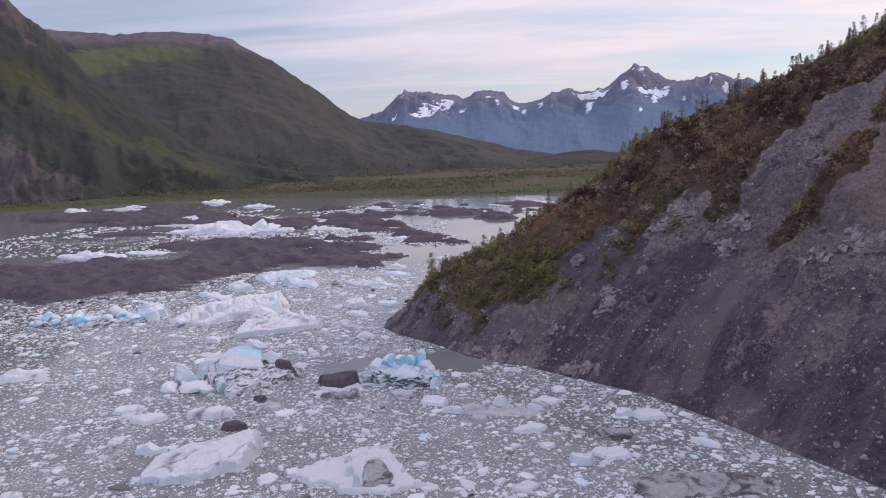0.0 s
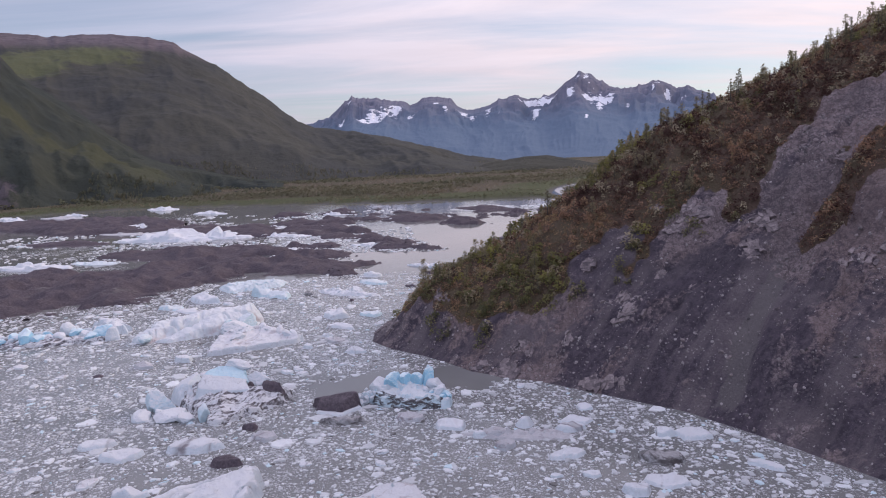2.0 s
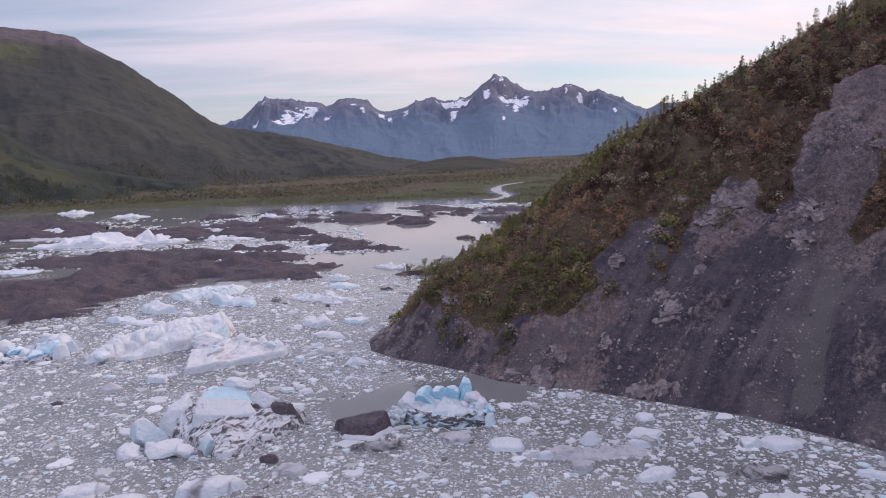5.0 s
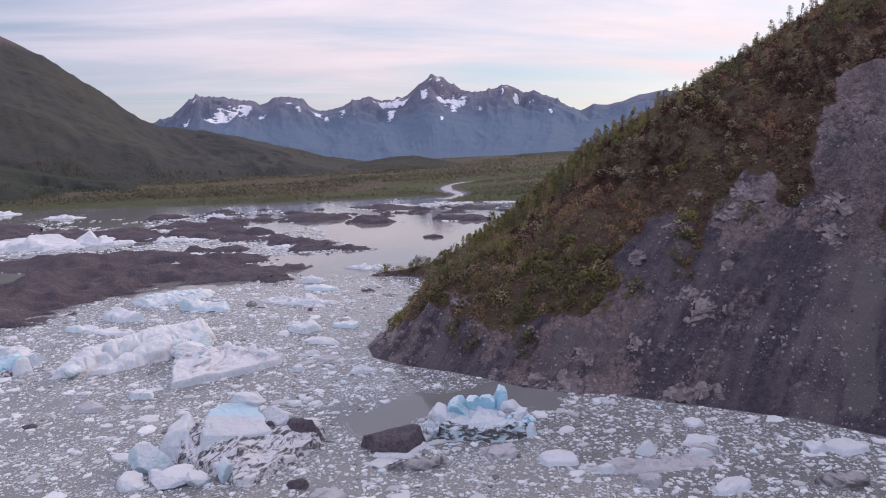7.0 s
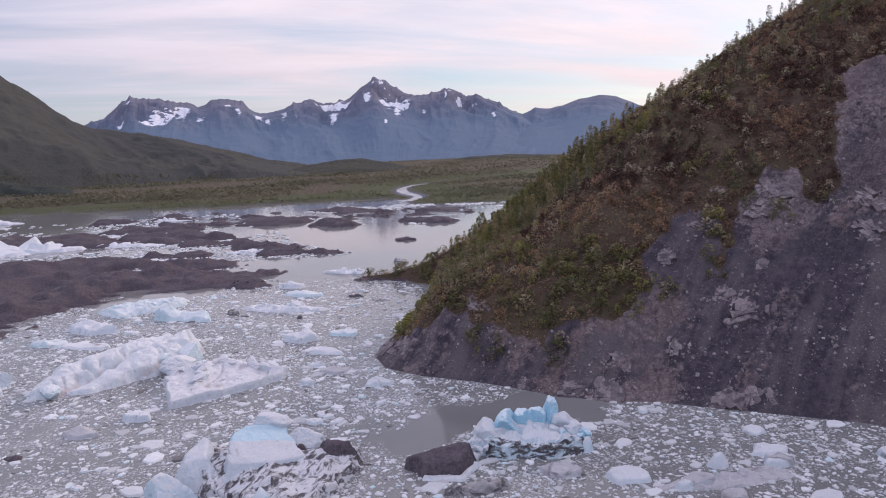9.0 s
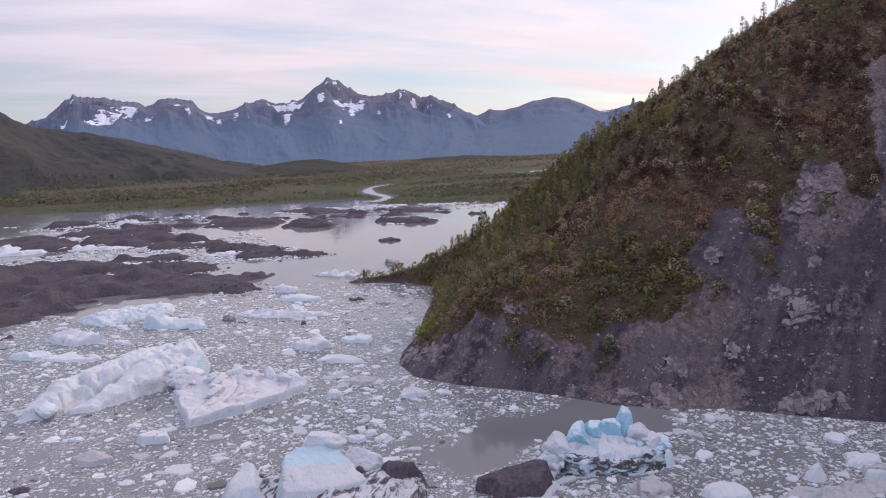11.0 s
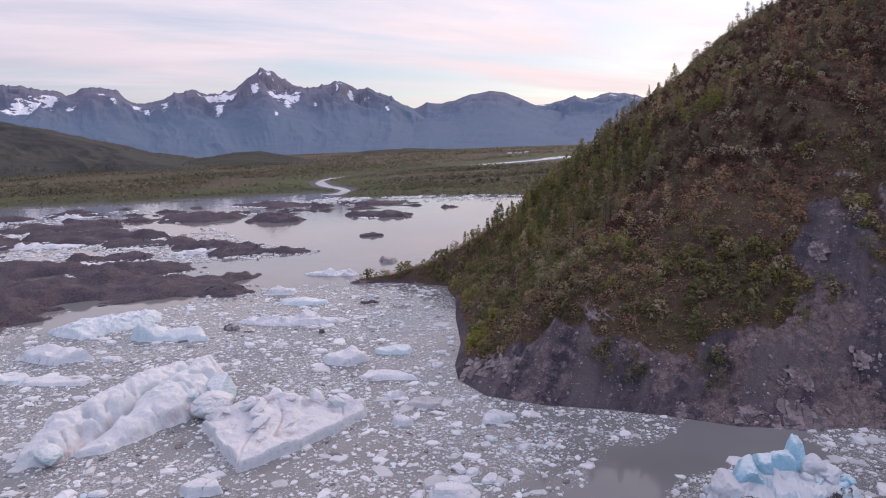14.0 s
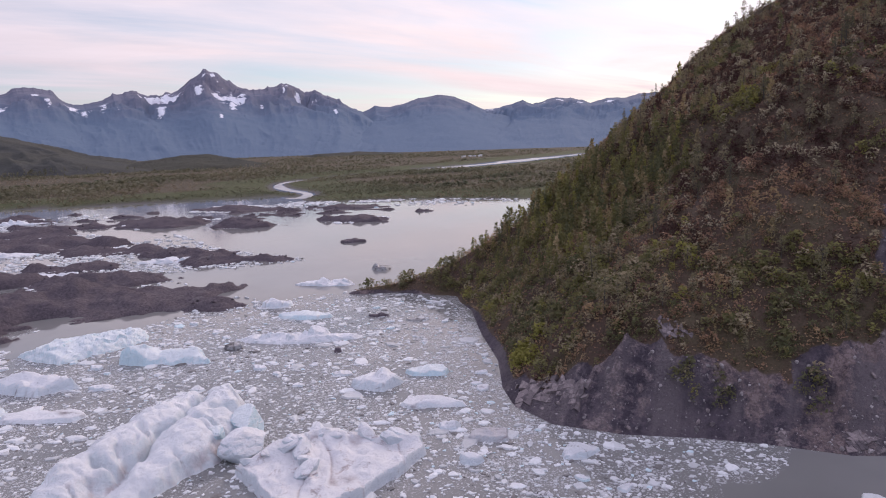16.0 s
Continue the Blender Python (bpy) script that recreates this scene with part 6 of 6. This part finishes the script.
def tree_meshes(tall, wide, seed, conifer):
    r = np.random.default_rng(seed)
    bm = bmesh.new()
    rings = []
    for i in range(7):
        h = i / 6
        w = (0.022 * tall) * (1 - 0.88 * h) + 0.01
        ox, oy = 0.02 * tall * math.sin(3 * h + seed), 0.02 * tall * math.cos(2 * h + seed)
        rings.append([bm.verts.new((ox * h + w * math.cos(k * 1.047), oy * h + w * math.sin(k * 1.047), h * tall * 0.96 - 0.4)) for k in range(6)])
    for a, b in zip(rings[:-1], rings[1:]):
        for k in range(6):
            bm.faces.new((a[k], a[(k + 1) % 6], b[(k + 1) % 6], b[k]))
    limbs = []
    for i in range(14 if conifer else 11):
        h = r.uniform(0.14, 0.9) * tall
        reach = wide * ((1 - h / tall) * 1.05 + 0.08) if conifer else wide * r.uniform(0.45, 0.95) * math.sin(0.5 + 2.4 * h / tall)
        th = r.uniform(0, 6.28)
        tip = Vector((reach * math.cos(th), reach * math.sin(th), h + (-0.06 if conifer else 0.55) * reach))
        root = Vector((0, 0, h))
        limbs.append((root, tip))
        side = Vector((-math.sin(th), math.cos(th), 0)) * 0.008 * tall
        up_ = Vector((0, 0, 0.008 * tall))
        a = [bm.verts.new(root + o) for o in (side, up_, -side, -up_)]
        e = bm.verts.new(tip)
        for k in range(4):
            bm.faces.new((a[k], a[(k + 1) % 4], e))
    trunk = bpy.data.meshes.new("trunk")
    bm.to_mesh(trunk)
    bm.free()
    trunk.materials.append(BARK)
    n = 70 if conifer else 52
    hh = r.random(n) ** 0.9 * 0.86 + 0.12
    reach = wide * ((1 - hh) * 1.15 + 0.06) if conifer else wide * 0.62 * np.sin(0.35 + 2.5 * hh)
    th = r.uniform(0, 6.28, n)
    k = np.sqrt(r.random(n))
    sz = np.full(n, tall * (0.042 if conifer else 0.06)) * r.uniform(0.7, 1.3, n)
    v1, f1, _ = leaf_cloud(reach * k * np.cos(th), reach * k * np.sin(th), hh * tall - (0.03 * tall), sz * (1.0 if conifer else 1.25), sz * (0.9 if conifer else 1.5), 14, sz * 0.36, seed + 1, np.full(n, 0.5))
    crown = mesh_from("crown", v1, f1, CROWN_GREEN if conifer else CROWN_OLIVE)
    return trunk, crown


TREES = [(tree_meshes(h, w, 800 + 7 * i, con), con, h) for i, (h, w, con) in enumerate(((8.5, 1.7, True), (7.0, 1.5, True), (9.5, 1.9, True), (6.5, 2.0, False), (8.0, 2.2, False), (5.0, 1.6, False), (4.2, 1.0, True)))]


def tree(x, y, z, which, scale, turn):
    (trunk, crown), con, h = TREES[which]
    root = new("spruce_tree" if con else "cottonwood_tree")
    root.matrix_world = pose(x, y, z, 0, 0, turn) @ Matrix.Diagonal((scale, scale, scale, 1))
    part("trunk", trunk, root)
    part("crown", crown, root)
    return tagged(root, "slender dark green spruce on the slope" if con else "thin olive cottonwood turning colour on the slope", "tree", "trees on the headland")


x, y, z, bare, d, r = on_head(13000, 91, (-8, 190, 150, 300))
crest = back_height(x, y)
face = np.interp(d, (0, 14, 24, 44, 55, 100, 126, 160, 320), (0, 14, 20.8, 35, 43.5, 65, 76, 98, 200))
near_crest = np.abs(crest - face)
bay_side = smooth(y - 0.1 * x, 206, 222) * smooth(x, 75, 50)
chance = 0.13 * smooth(near_crest, 12, 2) * (0.75 + 0.25 * smooth(x, 62, 44)) + 0.55 * bay_side * smooth(d, 4, 14) + 0.05 * smooth(y - 0.3 * x, 165, 190) * smooth(x, 75, 50) + 0.018 * smooth(near_crest, 6, 14)
ok = (bare < 0.2) & (z > 2) & (crest > face - 12) & (r.random(len(x)) < chance)
order = np.argsort(bay_side[ok] + 0.8 * r.random(int(ok.sum())))
spots = list(zip(x[ok][order].tolist(), y[ok][order].tolist(), z[ok][order].tolist()))
for i, (tx, ty, tz) in enumerate(spots[:270]):
    which = int(r.choice(7, p=(0.02, 0.03, 0.02, 0.32, 0.24, 0.33, 0.04)))
    if tz < 10:
        which = 5 if which > 2 else 6
    tree(tx, ty, tz, which, float(r.uniform(0.45, 0.85)), float(r.uniform(0, 360)))
more = np.array(spots[270:]).reshape(-1, 3)
th_ = r.uniform(2.6, 7.0, len(more)) * (0.5 + 0.5 * smooth(more[:, 2], 5, 18))
tone_ = np.clip(r.normal(0.38, 0.30, len(more)), 0, 1)
tan = (more[:, 1] - 0.1 * more[:, 0] + r.normal(0, 9, len(more)) < 208) | (r.random(len(more)) < 0.22)
for pick, m, text, seed in ((~tan, GREEN, "thicket of slender green young trees on the slope", 98), (tan, SAPLING, "scattered tan and olive young trees on the slope", 99)):
    q, hh_ = more[pick], th_[pick]
    v_, f_, t_ = leaf_cloud(q[:, 0], q[:, 1], q[:, 2] - 0.3, hh_ * 0.19, hh_, 90, hh_ * 0.050, seed, tone_[pick], 0.45, 0.8)
    tagged(new("young_trees", mesh_from("young_trees", v_, f_, m, {"tone": t_})), text, "trees", kind="stuff")

# taller single trees stand along the crest
r = np.random.default_rng(93)
for i in range(36):
    tx = 64 + 112 * ((i - i % 3 * 0.75) + float(r.uniform(-0.3, 0.3))) / 36
    line_y = np.arange(205.0, 300.0, 0.5)
    hz = head_height(np.full(line_y.shape, tx), line_y)[0]
    k = int(np.argmax(hz - 0.09 * line_y))
    tree(tx, float(line_y[k]) + float(r.uniform(-3, 3)), float(hz[k]) - 0.3, int(r.choice((0, 1, 1, 2, 3, 4))), float(r.uniform(0.6, 1.0)), float(r.uniform(0, 360)))

# woods on the valley floor
r = np.random.default_rng(95)
n = 90000
rad_, ang_ = 430 * (5.2 ** r.random(n)), np.radians(r.uniform(-36, 56, n))
x, y = -40 + rad_ * np.sin(ang_), 60 + rad_ * np.cos(ang_)
z, gravel, bank = plain_height(x, y)
river = np.minimum(to_line(x, y, RIVER), to_line(x, y, SIDE))
west = smooth(x + 0.25 * y, 60, -160) * smooth(bank, 40, 140)
thick = fbm(x / 150, y / 48, 4, 620) + 0.55 * smooth(river, 150, 20) * smooth(x, 60, 150) + 0.35 * west > 0.18
ok = (bank > 4) & (gravel < 0.6) & (to_line(x, y, RIVER[10:]) > 70) & (head_height(x, y)[0] < z - 0.5) & (thick | (r.random(n) < 0.8))
x, y, z, bank, thick, west = x[ok], y[ok], z[ok], bank[ok], thick[ok], west[ok]
h = np.where(thick, r.uniform(2.0, 4.2, len(x)), r.uniform(0.7, 1.7, len(x))) * (0.45 + 0.65 * smooth(bank, 12, 120)) * (1 + 0.5 * west)
green_edge = smooth(bank, 90, 15)
tone = np.clip(np.where(thick, 0.36, 0.80 - 0.6 * green_edge) + 0.30 * fbm(x / 90, y / 40, 3, 640) + r.normal(0, 0.07, len(x)), 0, 1)
v_, f_, t_ = leaf_cloud(x, y, z - 0.3, h * 0.72, h * 1.05, 6, h * 0.40, 96, tone, 0.5, 0.35)
tagged(new("far_woods", mesh_from("far_woods", v_, f_, WOODS, {"tone": t_})), "low mixed woods across the flat valley floor", "woods", kind="stuff")


# pale slender trees at the foot of the western mountains
parts_ = []
for key, lo_, hi_, top_, count in (("mountain_spur", -22, -12, 0.16, 420), ("mountain_mesa", -16, 9, 0.10, 900)):
    X, Y, Z, U, B = SLOPES[key]
    ok = np.flatnonzero((U < top_) & (U > 0.004) & (B > lo_) & (B < hi_))
    pick = ok[r.integers(0, len(ok), count)]
    bx_, by_ = X.ravel()[pick], Y.ravel()[pick]
    keep = fbm(bx_ / 60, by_ / 40, 3, 650) > -0.25
    parts_.append(np.stack([bx_ + r.normal(0, 3, count), by_, np.maximum(Z.ravel()[pick], 0.5)], -1)[keep])
q = np.concatenate(parts_)
th_ = r.uniform(3.5, 7.0, len(q))
v_, f_, t_ = leaf_cloud(q[:, 0], q[:, 1], q[:, 2] - 0.6, th_ * 0.26, th_, 34, th_ * 0.11, 97, np.clip(r.normal(0.30, 0.18, len(q)), 0, 1), 0.35, 0.8)
tagged(new("far_trees", mesh_from("far_trees", v_, f_, WOODS, {"tone": t_})), "pale slender trees at the foot of the mountains", "woods", kind="stuff")


# ---------------------------------------------------------------- stones on the bare face
def stone_mesh(seed):
    r = np.random.default_rng(seed)
    bm = bmesh.new()
    bmesh.ops.create_icosphere(bm, subdivisions=1, radius=1.0)
    s = r.uniform(0.6, 1.2, 3)
    for v in bm.verts:
        v.co = Vector((v.co.x * s[0], v.co.y * s[1], v.co.z * s[2] * 0.55)) * float(r.uniform(0.72, 1.15))
    me = bpy.data.meshes.new("stone")
    bm.to_mesh(me)
    bm.free()
    me.materials.append(STONE)
    return me


STONES = [stone_mesh(900 + i) for i in range(8)]
DARK_STONES = []
for i in range(4):
    me = STONES[i].copy()
    me.materials.clear()
    me.materials.append(DEBRIS)
    DARK_STONES.append(me)
br = random.Random(41)
for bar_ob in [o for o in scene.objects if o.name.startswith("rubble_bar")]:
    vs = bar_ob.data.vertices
    high = [v.co.copy() for v in vs if v.co.z > 0.5]
    for _ in range(14 if len(high) > 3000 else 6):
        if high:
            co = br.choice(high)
            s = br.uniform(0.25, 0.8)
            ob = part("boulder", DARK_STONES[br.randrange(4)], bar_ob)
            ob.matrix_basis = pose(co.x, co.y, co.z + 0.1, br.uniform(0, 360), br.uniform(0, 360), br.uniform(0, 360)) @ Matrix.Diagonal((s, s, s, 1))

x, y, z, bare, d, r = on_head(70000, 97, (-18, 112, 70, 205))
ok = (bare > 0.8) & (z > 0.2) & (d < 75) & (r.uniform(-0.9, 0.9, len(x)) < fbm(x / 9, y / 9, 4, 99))
x, y, z, d = x[ok], y[ok], z[ok], d[ok]
first = 170
size = 0.14 + 0.50 * r.random(len(x)) ** 8
big_first = np.argsort(-size[:4500])[:first]
for i in big_first:
    ob = part("stone", STONES[int(r.integers(8))], headland)
    s = float(size[i])
    ob.matrix_basis = pose(x[i], y[i], z[i] + 0.15 * s, *r.uniform(0, 360, 3)) @ Matrix.Diagonal((s, s, s, 1))
SLABS = [(44.7, 156.6, 3.6), (35.3, 154, 4.4), (36.4, 153.2, 2.6), (23.7, 146, 3.6), (28.2, 143.6, 3.2), (26.2, 144.6, 2.0), (51, 164.6, 2.6), (55.5, 166, 3.0), (58.8, 148, 2.6), (87.4, 173.3, 3.2), (92.7, 181.2, 2.6), (79.2, 138.9, 4.6), (76.9, 128.9, 4.0),
         (70.5, 132, 3.4), (50.2, 174.9, 1.6), (23.8, 156.1, 1.6), (10.2, 158.1, 4.6), (13, 156, 3.4), (7, 160.4, 2.4), (0.9, 168.4, 1.3), (-14.6, 196.6, 4.4), (-13, 192.6, 3.0), (22.4, 164.9, 1.1), (15.3, 160.2, 2.2), (-0.3, 184.7, 2.2), (40, 149, 1.8), (48, 150, 2.0), (64, 152, 2.8), (68, 158, 3.0), (83, 160, 2.8), (31, 169, 2.6), (42, 172, 2.2)]
for i, (sx_, sy_, sr) in enumerate(SLABS):
    sz_ = float(head_height(np.array([sx_]), np.array([sy_]))[0][0])
    ob = part("outcrop", cluster_mesh("outcrop", 1.5 * sr, 300 + i, STONE), headland, "pale jointed rock outcrop")
    hx, hy = head_height(np.array([sx_ - 3, sx_ + 3, sx_, sx_]), np.array([sy_, sy_, sy_ - 3, sy_ + 3]))[0].reshape(2, 2)
    lie = Vector((-(hx[1] - hx[0]) / 6, -(hy[1] - hy[0]) / 6, 1.0)).to_track_quat("Z", "Y").to_matrix().to_4x4()
    ob.matrix_basis = Matrix.Translation((sx_, sy_, sz_ - 0.05 * sr)) @ lie @ Matrix.Rotation(0.5 * math.sin(i * 1.9), 4, "Z")
rest = np.setdiff1d(np.arange(len(x)), big_first)[:10000]
bm_ = bmesh.new()
bmesh.ops.create_icosphere(bm_, subdivisions=1, radius=1.0)
ico_v = np.array([v.co[:] for v in bm_.verts])
ico_f = np.array([[v.index for v in f.verts] for f in bm_.faces])
bm_.free()
n = len(rest)
jit = r.uniform(0.65, 1.2, (n, len(ico_v), 1)) * r.uniform(0.6, 1.2, (n, 1, 3))
v_ = ico_v[None] * jit * (size[rest] * 0.7)[:, None, None] + np.stack([x[rest], y[rest], z[rest]], -1)[:, None]
f_ = (ico_f[None] + (np.arange(n) * len(ico_v))[:, None, None]).reshape(-1, 3)
ob = part("scree_stones", mesh_from("scree_stones", v_.reshape(-1, 3), f_, STONE_MASS, flat=True), headland, "loose grey scree stones")
tagged(ob, kind="stuff")


# ---------------------------------------------------------------- far buildings down the valley
def make_paint(name, c):
    n = Nodes(name)
    g = n.noise(0.8, 4.0)
    return n.done(n.mix(g, c, tuple(v * 0.85 for v in c)), 0.7)


WALL_PAINT, ROOF_PAINT = make_paint("pale_cladding", (0.78, 0.77, 0.76)), make_paint("grey_roofing", (0.45, 0.46, 0.48))


def box_mesh(name, w, d, h, material, ridge=0.0):
    bm = bmesh.new()
    lo = [bm.verts.new((sx * w / 2, sy * d / 2, 0)) for sx, sy in ((-1, -1), (1, -1), (1, 1), (-1, 1))]
    hi = [bm.verts.new((v.co.x * (1 if not ridge else 1), v.co.y * (1 if not ridge else 0.04), h)) for v in lo]
    bm.faces.new(lo[::-1])
    bm.faces.new(hi)
    for k in range(4):
        bm.faces.new((lo[k], lo[(k + 1) % 4], hi[(k + 1) % 4], hi[k]))
    me = bpy.data.meshes.new(name)
    bm.to_mesh(me)
    bm.free()
    me.materials.append(material)
    return me


hr = random.Random(5)
for i in range(7):
    w, d_, h = hr.uniform(5, 9), hr.uniform(4, 6), hr.uniform(1.8, 2.6)
    hx, hy = 800 + 15 * i + hr.uniform(-4, 4), 1330 + 9 * i + hr.uniform(-14, 14)
    house = new("far_building")
    house.matrix_world = pose(hx, hy, float(plain_height(np.array([hx]), np.array([hy]))[0][0]), 0, 0, hr.uniform(-30, 0))
    part("wall", box_mesh("wall", w, d_, h, WALL_PAINT), house)
    part("roof", box_mesh("roof", w + 0.8, d_ + 0.8, 1.0, ROOF_PAINT, 1.0), house).location = (0, 0, h + 0.004)
    tagged(house, "small pale low building far down the valley", "building", "far buildings")
